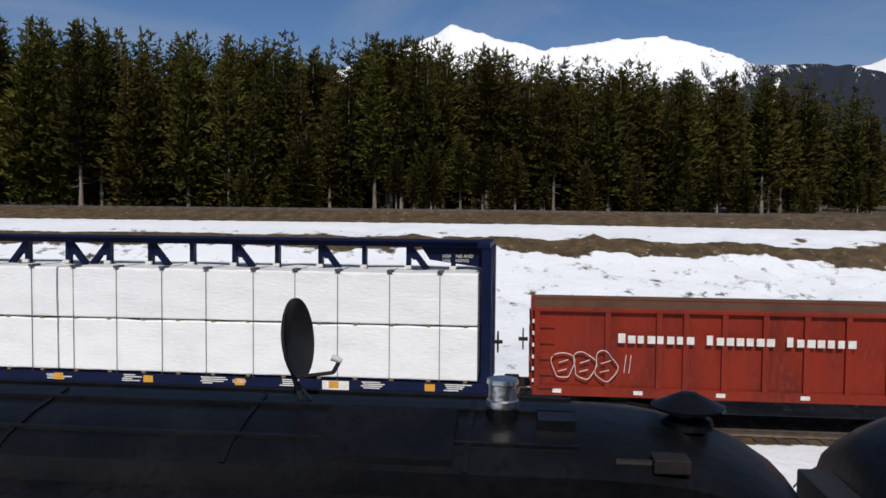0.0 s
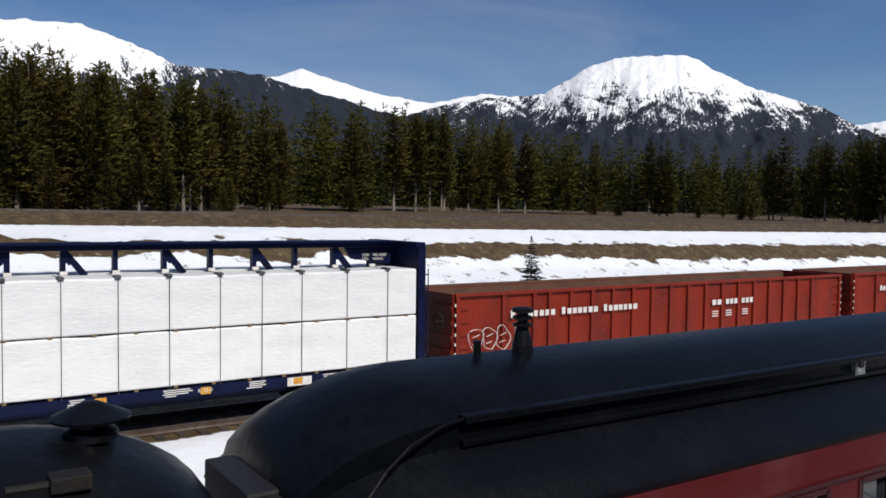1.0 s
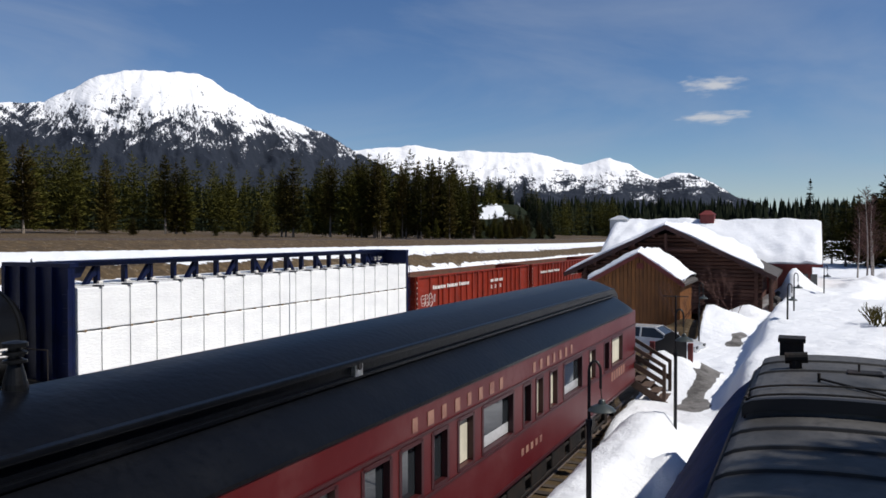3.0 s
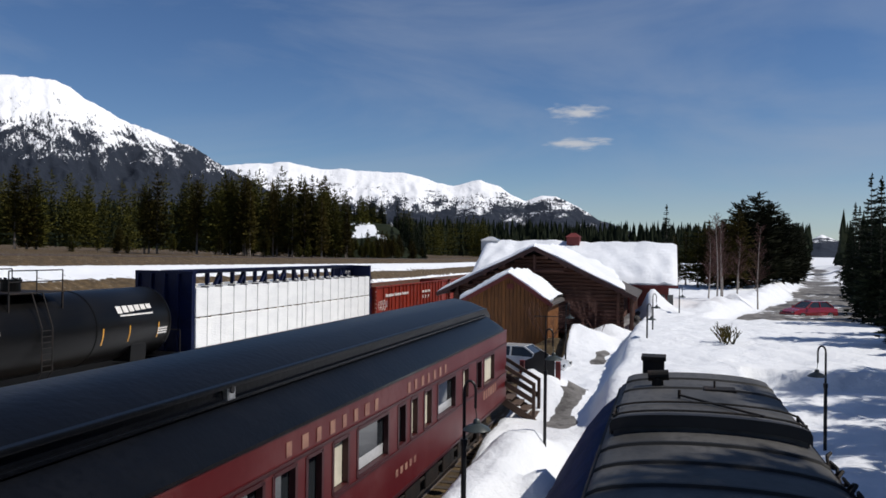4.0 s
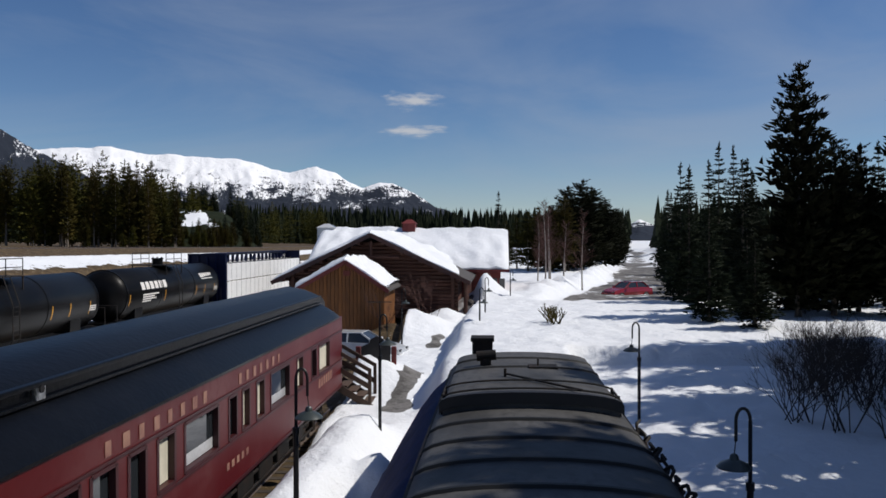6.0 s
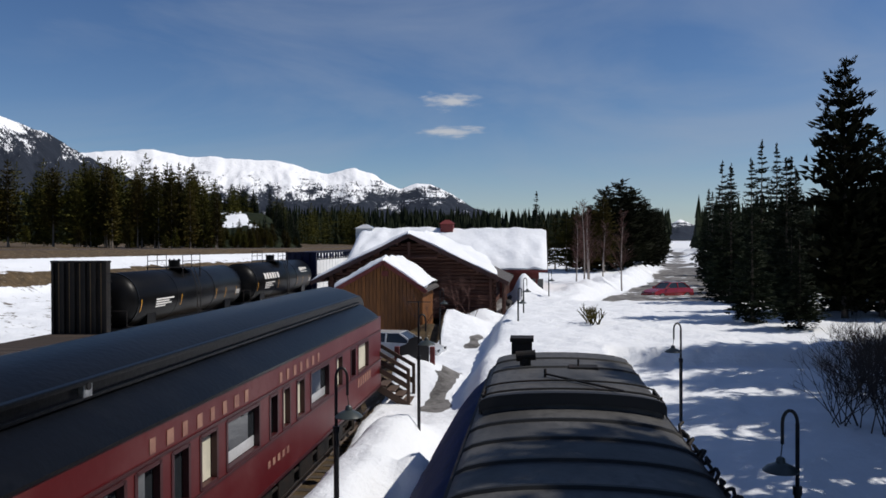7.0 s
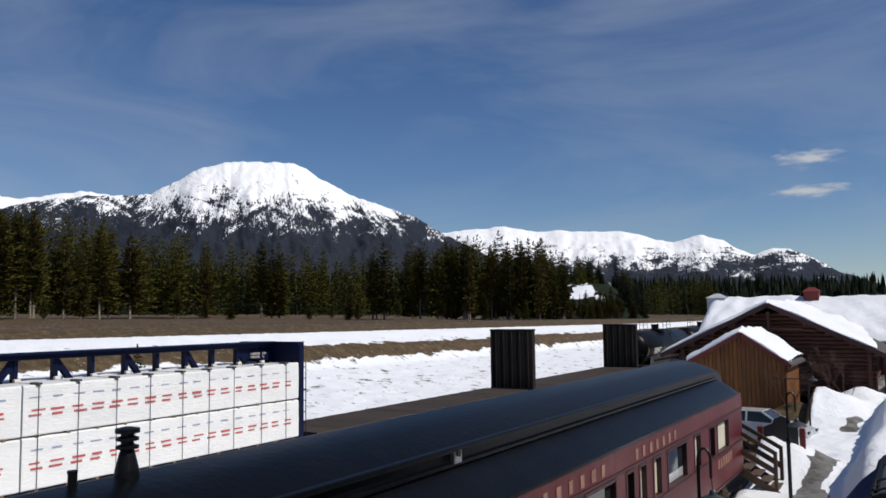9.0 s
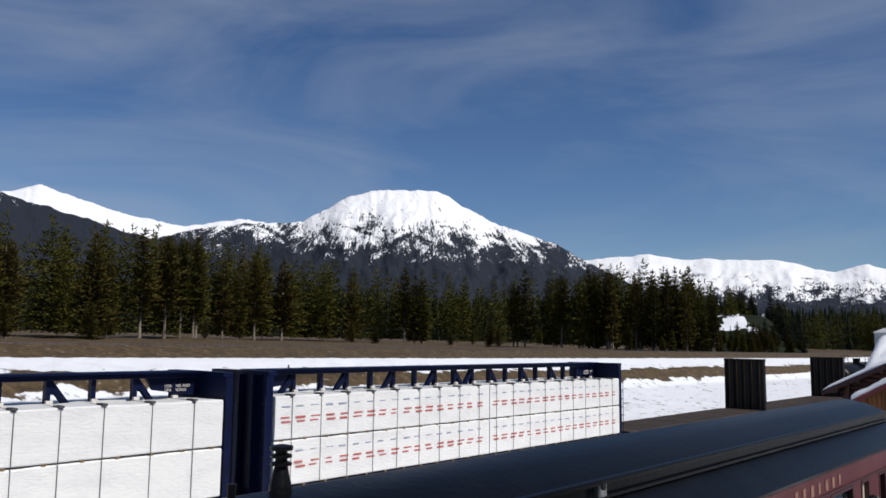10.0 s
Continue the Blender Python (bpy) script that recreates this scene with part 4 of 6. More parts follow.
def gondola(u, tagged_, seed):
    c = car_root("gondola_car", u, "weathered red open-top gondola car with rusty inside" + (" and white graffiti" if tagged_ else ""), "rail car", "freight cars")
    L, z0, z1 = 10.2, 1.0, 3.0
    for sx in (1, -1):
        bm = B()
        box(bm, sx * 1.40 - 0.03, sx * 1.40 + 0.03, -L, L, z0, z1)
        w = part("side_wall", bm, M_GONRED, c)
        bm = B()
        box(bm, sx * 1.47 - 0.1, sx * 1.47 + 0.06, -L, L, z1, z1 + 0.1, 0.015)
        part("top_rail", bm, M_RUST if sx < 0 else M_GONRED, c)
        bm = B()
        box(bm, sx * 1.46 - 0.04, sx * 1.46 + 0.04, -L, L, z0 - 0.12, z0 + 0.12)
        part("side_sill", bm, M_GONRED, c)
        for y in [-L + q for q in (0.1, 1.85, 3.1, 3.75)] + [-L + 4.68 + 0.97 * q for q in range(15)] + [L - 0.1]:
            bm = B()
            box(bm, min(sx * 1.43, sx * 1.52), max(sx * 1.43, sx * 1.52), y - 0.07, y + 0.07, z0 + 0.1, z1, 0.012)
            part("side_stake", bm, M_GONRED, c)
        bm = B()
        box(bm, sx * 1.33 - 0.02, sx * 1.33 + 0.02, -L + 0.05, L - 0.05, z0 + 0.2, z1 - 0.01)
        part("liner", bm, M_RUST, c, "rusty brown steel lining")
    bm = B()
    box(bm, -1.36, 1.36, -L, L, z0 + 0.05, z0 + 0.2)
    part("floor_plate", bm, M_RUST, c)
    for s in (-1, 1):
        bm = B()
        box(bm, -1.43, 1.43, s * L - 0.05, s * L + 0.05, z0, z1 + 0.08)
        for z in (1.3, 1.75, 2.2, 2.65):
            box(bm, -1.4, 1.4, s * (L + 0.06) - 0.03, s * (L + 0.06) + 0.03, z - 0.06, z + 0.06)
        part("end_wall", bm, M_GONRED, c)
        coupler(c, s * (L - 0.05), s)
        truck(c, s * (L - 2.2))
        bm = B()
        for k in range(5):
            rod(bm, (1.56, s * (L - 0.35) - 0.2, 1.1 + 0.4 * k), (1.56, s * (L - 0.35) + 0.2, 1.1 + 0.4 * k), 0.016, 5)
        part("grab_iron", bm, M_GONRED, c)
        bm = B()
        for k in range(6):
            box(bm, 1.5, 1.507, s * (L - 0.02) - 0.04, s * (L - 0.02) + 0.04, 1.2 + 0.3 * k, 1.29 + 0.3 * k)
        part("reflector", bm, M_WHITE, c)
    letters(c, "Xxxxxxxx Xxxxxxx Xxxxxxx", -L + 2.1, -L + 7.8, 2.25, 0.19, 1.53, M_WHITE, 0.8)
    for a, b in ((0, .22), (.3, .52), (.8, .98), (1.05, 1.23), (1.3, 1.48), (1.75, 1.93), (2.0, 2.18), (2.25, 2.43)):
        part("number_bar", box(B(), 1.53, 1.536, 1.6 + a, 1.6 + b, 2.17, 2.37), M_WHITE, c)
    for a in (0, 0.8, 1.8):
        for q in range(3):
            part("number_bar", box(B(), 1.53, 1.536, 1.6 + a, 1.6 + a + 0.35, 1.9 - q * 0.09, 1.94 - q * 0.09), M_WHITE, c)
    bm = B()
    for k in range(10):
        y = -L + 0.5 + 2.0 * k
        part("stencilling", box(B(), 1.5, 1.507, y, y + 0.22, 0.95, 1.05), M_WHITE, c)
    if tagged_:
        bm = B()
        rng = random.Random(3)
        for k in range(3):
            cy, pts = -L + 0.75 + 0.52 * k, []
            for i in range(26):
                a = i / 26 * 6.283
                pts.append((1.534, cy + 0.27 * math.cos(a) * (1 + 0.2 * math.sin(3 * a + k)), 1.66 + 0.36 * math.sin(a) * (1 + 0.15 * math.cos(2 * a + k))))
            for a, b in zip(pts, pts[1:] + pts[:1]):
                bar(bm, a, b, 0.04, 0.012)
            bar(bm, (1.534, cy - 0.1, 1.72), (1.534, cy + 0.14, 1.8), 0.035, 0.012)
            bar(bm, (1.534, cy - 0.12, 1.5), (1.534, cy + 0.1, 1.56), 0.035, 0.012)
        for k in range(2):
            bar(bm, (1.534, -L + 2.25 + 0.12 * k, 1.5), (1.534, -L + 2.3 + 0.12 * k, 1.95), 0.045, 0.012)
        part("graffiti", bm, M_WHITE, c, "white spray-painted outline scrawl")
    if tagged_:
        brake_wheel(c, 0.95, -L - 0.25, 2.2)
    return c


def tank_car(u, marked, seed):
    c = car_root("tank_car", u, "black cylindrical tank car" + (" with white block lettering" if marked else " with small white stencils"), "rail car", "freight cars")
    L, R, zc = 8.1, 1.46, 2.55
    bm = B()
    prof = [(0.02, -L), (0.5, -L + 0.05), (1.0, -L + 0.22), (1.3, -L + 0.45), (R, -L + 0.75), (R, -1.0), (R + 0.0, 0), (R, 1.0), (R, L - 0.75), (1.3, L - 0.45), (1.0, L - 0.22), (0.5, L - 0.05), (0.02, L)]
    lathe(bm, prof, 48, T(0, 0, zc, -90, 0, 0))
    part("tank", bm, M_TANK, c, smooth=True)
    for y in (-L + 0.75, -2.7, 2.7, L - 0.75):
        bm = B()
        lathe(bm, ((R + 0.002, -0.05), (R + 0.016, -0.045), (R + 0.016, 0.045), (R + 0.002, 0.05)), 48, T(0, y, zc, -90, 0, 0))
        part("weld_band", bm, M_TANK, c, smooth=True)
    part("centre_sill", box(B(), -0.4, 0.4, -L, L, 0.55, 1.15), M_TANK, c)
    bm = B()
    rod(bm, (0, 0, zc + R - 0.1), (0, 0, zc + R + 0.45), 0.34, 20)
    rod(bm, (0, 0, zc + R + 0.45), (0, 0, zc + R + 0.52), 0.38, 20)
    for k in range(8):
        rod(bm, (0.3 * math.cos(k), 0.3 * math.sin(k), zc + R + 0.5), (0.3 * math.cos(k), 0.3 * math.sin(k), zc + R + 0.58), 0.03, 6)
    part("dome", bm, M_TANK, c)
    bm = B()
    box(bm, -1.15, 1.15, -1.3, 1.3, zc + R + 0.06, zc + R + 0.1)
    for sx in (-1, 1):
        for sy in (-1, 1):
            bar(bm, (sx * 1.1, sy * 1.25, zc + 0.8), (sx * 1.1, sy * 1.25, zc + R + 0.1), 0.05, 0.05)
    part("platform", bm, M_IRON, c)
    bm = B()
    zt = zc + R + 0.85
    for sx in (-1, 1):
        for y in (-1.25, 0, 1.25):
            rod(bm, (sx * 1.1, y, zc + R + 0.1), (sx * 1.1, y, zt), 0.022, 6)
        for z in (zt, zt - 0.38):
            rod(bm, (sx * 1.1, -1.25, z), (sx * 1.1, 1.25, z), 0.022, 6)
    part("safety_rail", bm, M_IRON, c)
    bm = B()
    for sx in (-1, 1):
        rod(bm, (1.2 + 0.0, sx * 0.25, 0.9), (1.56, sx * 0.25, 1.4), 0.025, 6)
        rod(bm, (1.56, sx * 0.25, 1.4), (1.56, sx * 0.25, 2.9), 0.025, 6)
        rod(bm, (1.56, sx * 0.25, 2.9), (1.12, sx * 0.25, zc + R + 0.1), 0.025, 6)
    for k in range(8):
        rod(bm, (1.56, -0.25, 1.4 + 0.2 * k), (1.56, 0.25, 1.4 + 0.2 * k), 0.014, 5)
    part("ladder", bm, M_IRON, c)
    for s in (-1, 1):
        bm = B()
        box(bm, -1.35, 1.35, s * L - 1.3 if s > 0 else s * L - 0.3, s * L + 0.3 if s > 0 else s * L + 1.3, 0.95, 1.12)
        loft(bm, [[(-1.2, s * (L - 2.6) + d, 1.1), (1.2, s * (L - 2.6) + d, 1.1), (1.25, s * (L - 2.6) + d, 2.0), (-1.25, s * (L - 2.6) + d, 2.0)] for d in (-0.5, 0.5)], closed=True, caps=True)
        part("end_sill", bm, M_TANK, c)
        bm = B()
        for k in (-1.3, 1.3):
            rod(bm, (k, s * (L + 0.25), 1.1), (k, s * (L + 0.25), 2.1), 0.02, 6)
        rod(bm, (-1.3, s * (L + 0.25), 2.1), (1.3, s * (L + 0.25), 2.1), 0.02, 6)
        part("end_rail", bm, M_IRON, c)
        coupler(c, s * (L + 0.2), s)
        truck(c, s * (L - 1.5))
    # curved marks on the near side
    def mark(y0, y1, z0, z1, m, name):
        bm = B()
        rings = []
        for i in range(5):
            z = z0 + (z1 - z0) * i / 4
            x = math.sqrt(max(0.01, (R + 0.008) ** 2 - (z - zc) ** 2))
            rings.append([(x, y0, z), (x, y1, z)])
        loft(bm, rings)
        part(name, bm, m, c)
    for y in (-L + 1.0, L - 1.6, -2.2, 3.0, 4.6):
        mark(y, y + 0.07, 1.95, 2.6, M_YELLOW, "reflector_strip")
    if marked:
        for k in range(6):
            y = -5.5 + 0.62 * k
            mark(y, y + 0.46, 2.78, 3.22, M_WHITE, "block_lettering")
        for k in range(6):
            mark(4.0 + 0.38 * k, 4.3 + 0.38 * k, 3.1 + 0.02 * k, 3.38 + 0.0 * k, M_WHITE, "block_lettering")
        mark(4.1, 6.2, 2.98, 3.04, M_WHITE, "underline")
    for k in range(4):
        mark(-5.4, -5.4 + (2.2, 1.6, 1.9, 1.2)[k], 2.45 - 0.13 * k, 2.53 - 0.13 * k, M_WHITE, "stencilling")
    for k in range(3):
        mark(L - 1.6, L - 0.95, 2.3 - 0.1 * k, 2.36 - 0.1 * k, M_WHITE, "stencilling")
    return c


def flat_car(u, half, ends, label):
    c = car_root("bulkhead_flat_car" if ends else "flat_car", u, label, "rail car", "freight cars")
    bm = B()
    box(bm, -1.45, 1.45, -half, half, 0.78, 1.08)
    box(bm, -0.4, 0.4, -half, half, 0.4, 0.8)
    part("frame", bm, M_BULK, c)
    bm0 = B()
    box(bm0, -1.47, 1.47, -0.105, 0.105, 0, 0.075, 0.008)
    first = part("plank", bm0, M_DECK, c)
    n = int((2 * half - 0.1) / 0.225)
    first.matrix_basis = T(0, -half + 0.15, 1.085)
    rng = random.Random(int(u))
    for i in range(1, n):
        clone(first, c, T(rng.uniform(-0.02, 0.02), -half + 0.15 + 0.225 * i, 1.085 + rng.uniform(-0.006, 0.006)))
    bm = B()
    for i in range(14):
        y = -half + 0.8 + (2 * half - 1.6) * i / 13
        box(bm, 1.45, 1.54, y - 0.06, y + 0.06, 0.85, 1.05)
    part("stake_pocket", bm, M_BULK, c)
    bm = B()
    box(bm, 1.44, 1.455, -half, half, 1.02, 1.1)
    part("rub_rail", bm, M_TIMBER, c, "ochre worn edge")
    for s in (-1, 1):
        coupler(c, s * half, s)
        truck(c, s * (half - 2.2))
        if not ends:
            continue
        y = s * (half - 0.25)
        bm = B()
        box(bm, -1.42, 1.42, y - 0.06, y + 0.06, 1.1, 4.62)
        bh = part("bulkhead", bm, M_BULK, c, "dark ribbed steel end bulkhead")
        for k in range(6):
            x = -1.36 + 0.544 * k
            for q in (-1, 1):
                part("rib", box(B(), x - 0.06, x + 0.06, min(y + q * 0.06, y + q * 0.2), max(y + q * 0.06, y + q * 0.2), 1.1, 4.62), M_BULK, bh)
        part("cap_beam", box(B(), -1.45, 1.45, y - 0.22, y + 0.22, 4.62, 4.72), M_BULK, bh)
        bm = B()
        for k in range(5):
            x = -1.1 + 0.544 * k
            box(bm, x - 0.015, x + 0.015, y - 0.075, y + 0.075, 1.2, 4.6)
        part("timber_lining", bm, M_TIMBER, c)
        bm = B()
        for k in range(8):
            rod(bm, (1.47, y - 0.18, 1.2 + 0.42 * k), (1.47, y + 0.18, 1.2 + 0.42 * k), 0.018, 5)
        part("ladder", bm, M_BULK, c)
    return c


def build_train():
    for k in range(5):
        gondola(10.2 + 21.4 * k, k == 0, k)
    centerbeam(-12.6, False, 1, "navy centre-beam flat car with plain white-wrapped lumber")
    tank_car(-33.1, True, 1)
    tank_car(-51.2, False, 2)
    flat_car(-71.9, 10.6, True, "empty flat car with dark steel end bulkheads")
    flat_car(-93.0, 9.9, False, "empty flat car with worn plank deck")
    centerbeam(-114.95, True, 4, "navy centre-beam flat car with red-printed lumber wrap")
    centerbeam(-139.0, False, 9, "navy centre-beam flat car with plain white-wrapped lumber")


build_train()


def rails(x, y0, y1, z, name, label):
    root = thing(name, T(x, 0, z), label, "railway track", kind="structure")
    for s in (-1, 1):
        bm = B()
        prism(bm, [(s * 0.75 - 0.07, -0.17), (s * 0.75 + 0.07, -0.17), (s * 0.75 + 0.02, -0.13), (s * 0.75 + 0.02, -0.05), (s * 0.75 + 0.035, -0.04), (s * 0.75 + 0.035, 0), (s * 0.75 - 0.035, 0), (s * 0.75 - 0.035, -0.04), (s * 0.75 - 0.02, -0.05), (s * 0.75 - 0.02, -0.13)], y0, y1)
        part("rail", bm, M_STEEL, root)
    bm = B()
    box(bm, -1.3, 1.3, -0.11, 0.11, -0.33, -0.17)
    first = part("sleeper", bm, M_TIE, root)
    n0 = max(y0, -40)
    first.matrix_basis = T(0, n0, 0)
    for i in range(1, min(290, int((y1 - n0) / 0.55))):
        clone(first, root, T(0, n0 + 0.55 * i, 0))


# ---- standing coaches ----


def roof_rings(half, yA, yB, eave, crown, cw, zc0, zc1, nose):
    """Cross sections of a clerestory roof whose ends curve down."""
    rings = []
    ys = [(yA + nose * q, q) for q in (0, 0.06, 0.14, 0.25, 0.4, 0.6, 0.8, 1.0)] + [(yB - nose * (1 - q), 1 - q) for q in (0, 0.2, 0.4, 0.6, 0.75, 0.86, 0.94, 1.0)]
    for y, q in ys:
        f = math.sqrt(max(0, 1 - (1 - q) ** 2))
        g = 0.30 + 0.70 * f
        ring = []
        sec = [(half, eave), (half + 0.02, eave + 0.05), (half - 0.05, eave + 0.16), (half - 0.22, eave + 0.3), (cw, zc0), (cw, zc1), (cw - 0.15, zc1 + 0.09), (cw - 0.5, zc1 + (crown - zc1) * 0.7), (0, crown)]
        full = sec + [(-x, z) for x, z in sec[-2::-1]]
        for x, z in full:
            k = (0.86 + 0.14 * f)
            ring.append((x * k, y, eave + (z - eave) * g - (1 - g) * 0.25))
        rings.append(ring)
    return rings


def coach(y0, y1, half, eave, crown, zc0, zc1, rail, name, label, maroon):
    ax = -6.6
    c = thing(name, T(ax, 0, 0), label, "railway coach", "standing coaches")
    bm = B()
    loft(bm, roof_rings(half + 0.03, y0, y1, eave, crown, 1.0, zc0, zc1, 1.6))
    part("roof", bm, M_ROOF if maroon else M_ROOF2, c, "black curved clerestory roof", smooth=True)
    sill = rail + 1.1
    body_m = M_MAROON
    wins = [(6.35, 7.05, 0), (7.6, 8.35, 1), (9.0, 9.74, 0), (10.04, 10.72, 0), (11.1, 11.65, 0), (12.08, 12.72, 1), (13.15, 14.75, 2), (15.36, 15.83, 0), (16.18, 16.65, 1), (17.16, 17.73, 1), (18.25, 19.9, 2), (20.66, 21.3, 1), (22.3, 22.9, 0), (23.25, 24.7, 1)]
    if not maroon:
        wins = [(y0 + 3 + 1.6 * k, y0 + 3.9 + 1.6 * k, k % 2) for k in range(12)]
    a, b = y0 + 1.0, y1 - 0.25
    for sx in (1, -1):
        bm = B()
        wt, wb = (2.58, 1.74) if maroon else (2.4, 1.6)
        x0, x1 = sorted((sx * (half - 0.09), sx * half))
        box(bm, x0, x1, a, b, sill, wb)
        box(bm, x0, x1, a, b, wt, eave + 0.02)
        e = a
        for p, q, _ in wins:
            box(bm, x0, x1, e, p, wb, wt)
            e = q
        box(bm, x0, x1, e, b, wb, wt)
        side = part("side_wall", bm, body_m, c, "maroon painted side with faded gold letters" if maroon else "dark maroon painted side")
        for z, h in ((wb - 0.07, 0.05), (wt + 0.05, 0.05), (sill, 0.07)):
            bm = B()
            xa, xb = sorted((sx * half, sx * (half + 0.025)))
            box(bm, xa, xb, a, b, z, z + h, 0.006)
            part("belt_rail", bm, M_MAROON_D, c)
        for p, q, k in wins:
            w = part("window", box(B(), *sorted((sx * (half - 0.12), sx * (half - 0.10))), p, q, wb, wt), M_GLASS, c)
            bm = B()
            xa, xb = sorted((sx * (half - 0.09), sx * (half + 0.012)))
            for r in ((p - 0.05, p + 0.03), (q - 0.03, q + 0.05)):
                box(bm, xa, xb, r[0], r[1], wb, wt)
            box(bm, xa, xb, p, q, wb - 0.02, wb + 0.04)
            box(bm, xa, xb, p, q, wt - 0.04, wt + 0.02)
            part("frame", bm, M_MAROON_D, w)
            if k and sx > 0:
                zb = wb + (0.05 if k == 1 else 0.45)
                part("blind", box(B(), half - 0.097, half - 0.092, p + 0.05, q - 0.05 if k == 1 else q - 0.05, zb if k == 1 else wb + 0.05, wt - 0.05 if k == 1 else wb + 0.25), M_BLIND if k == 1 else M_CARWHITE, w, "cream blind drawn down" if k == 1 else "pale net curtain")
    for y in (a, b):
        bm = B()
        box(bm, -half + 0.06, half - 0.06, y - 0.05, y + 0.05, sill, eave)
        box(bm, -0.45, 0.45, y - 0.09, y + 0.09, sill + 0.1, sill + 2.0)
        part("end_wall", bm, M_MAROON_D, c)
    bm = B()
    box(bm, -half + 0.1, half - 0.1, a, b, sill - 0.12, sill + 0.05)
    box(bm, -0.5, 0.5, a + 3, b - 3, sill - 0.4, sill - 0.1)
    part("underframe", bm, M_IRON, c)
    bm = B()
    for s in (1,):
        for k in range(int((b - a - 8) / 1.5)):
            y = a + 4 + 1.5 * k
            box(bm, s * 0.9, s * 1.35, y, y + 1.1, sill - 0.55, sill - 0.12, 0.04)
        for z in (sill - 0.6, sill - 0.3):
            rod(bm, (1.3, a + 3.5, z), (1.3, b - 3.5, z), 0.035, 6)
    part("battery_box", bm, M_IRON, c)
    for y in (y0 + 3.2, y1 - 3.2):
        bm = B()
        for sx in (-1, 1):
            box(bm, sx * 1.05 - 0.07, sx * 1.05 + 0.07, y - 1.7, y + 1.7, rail + 0.45, rail + 0.75, 0.05)
            for k in (-1.2, 0, 1.2):
                box(bm, sx * 1.15 - 0.08, sx * 1.15 + 0.08, y + k - 0.16, y + k + 0.16, rail + 0.3, rail + 0.62, 0.03)
        box(bm, -1.05, 1.05, y - 0.15, y + 0.15, rail + 0.5, rail + 0.7)
        t = part("truck", bm, M_IRON, c)
        for k in (-1.2, 0, 1.2):
            bm = B()
            for sx in (-1, 1):
                lathe(bm, ((0.08, -0.07), (0.42, -0.06), (0.46, -0.05), (0.44, 0.05), (0.15, 0.04), (0.12, 0.08)), 18, T(sx * 0.76, y + k, rail + 0.46, 0, 90 * sx, 0))
            part("wheelset", bm, M_IRON, t)
    return c


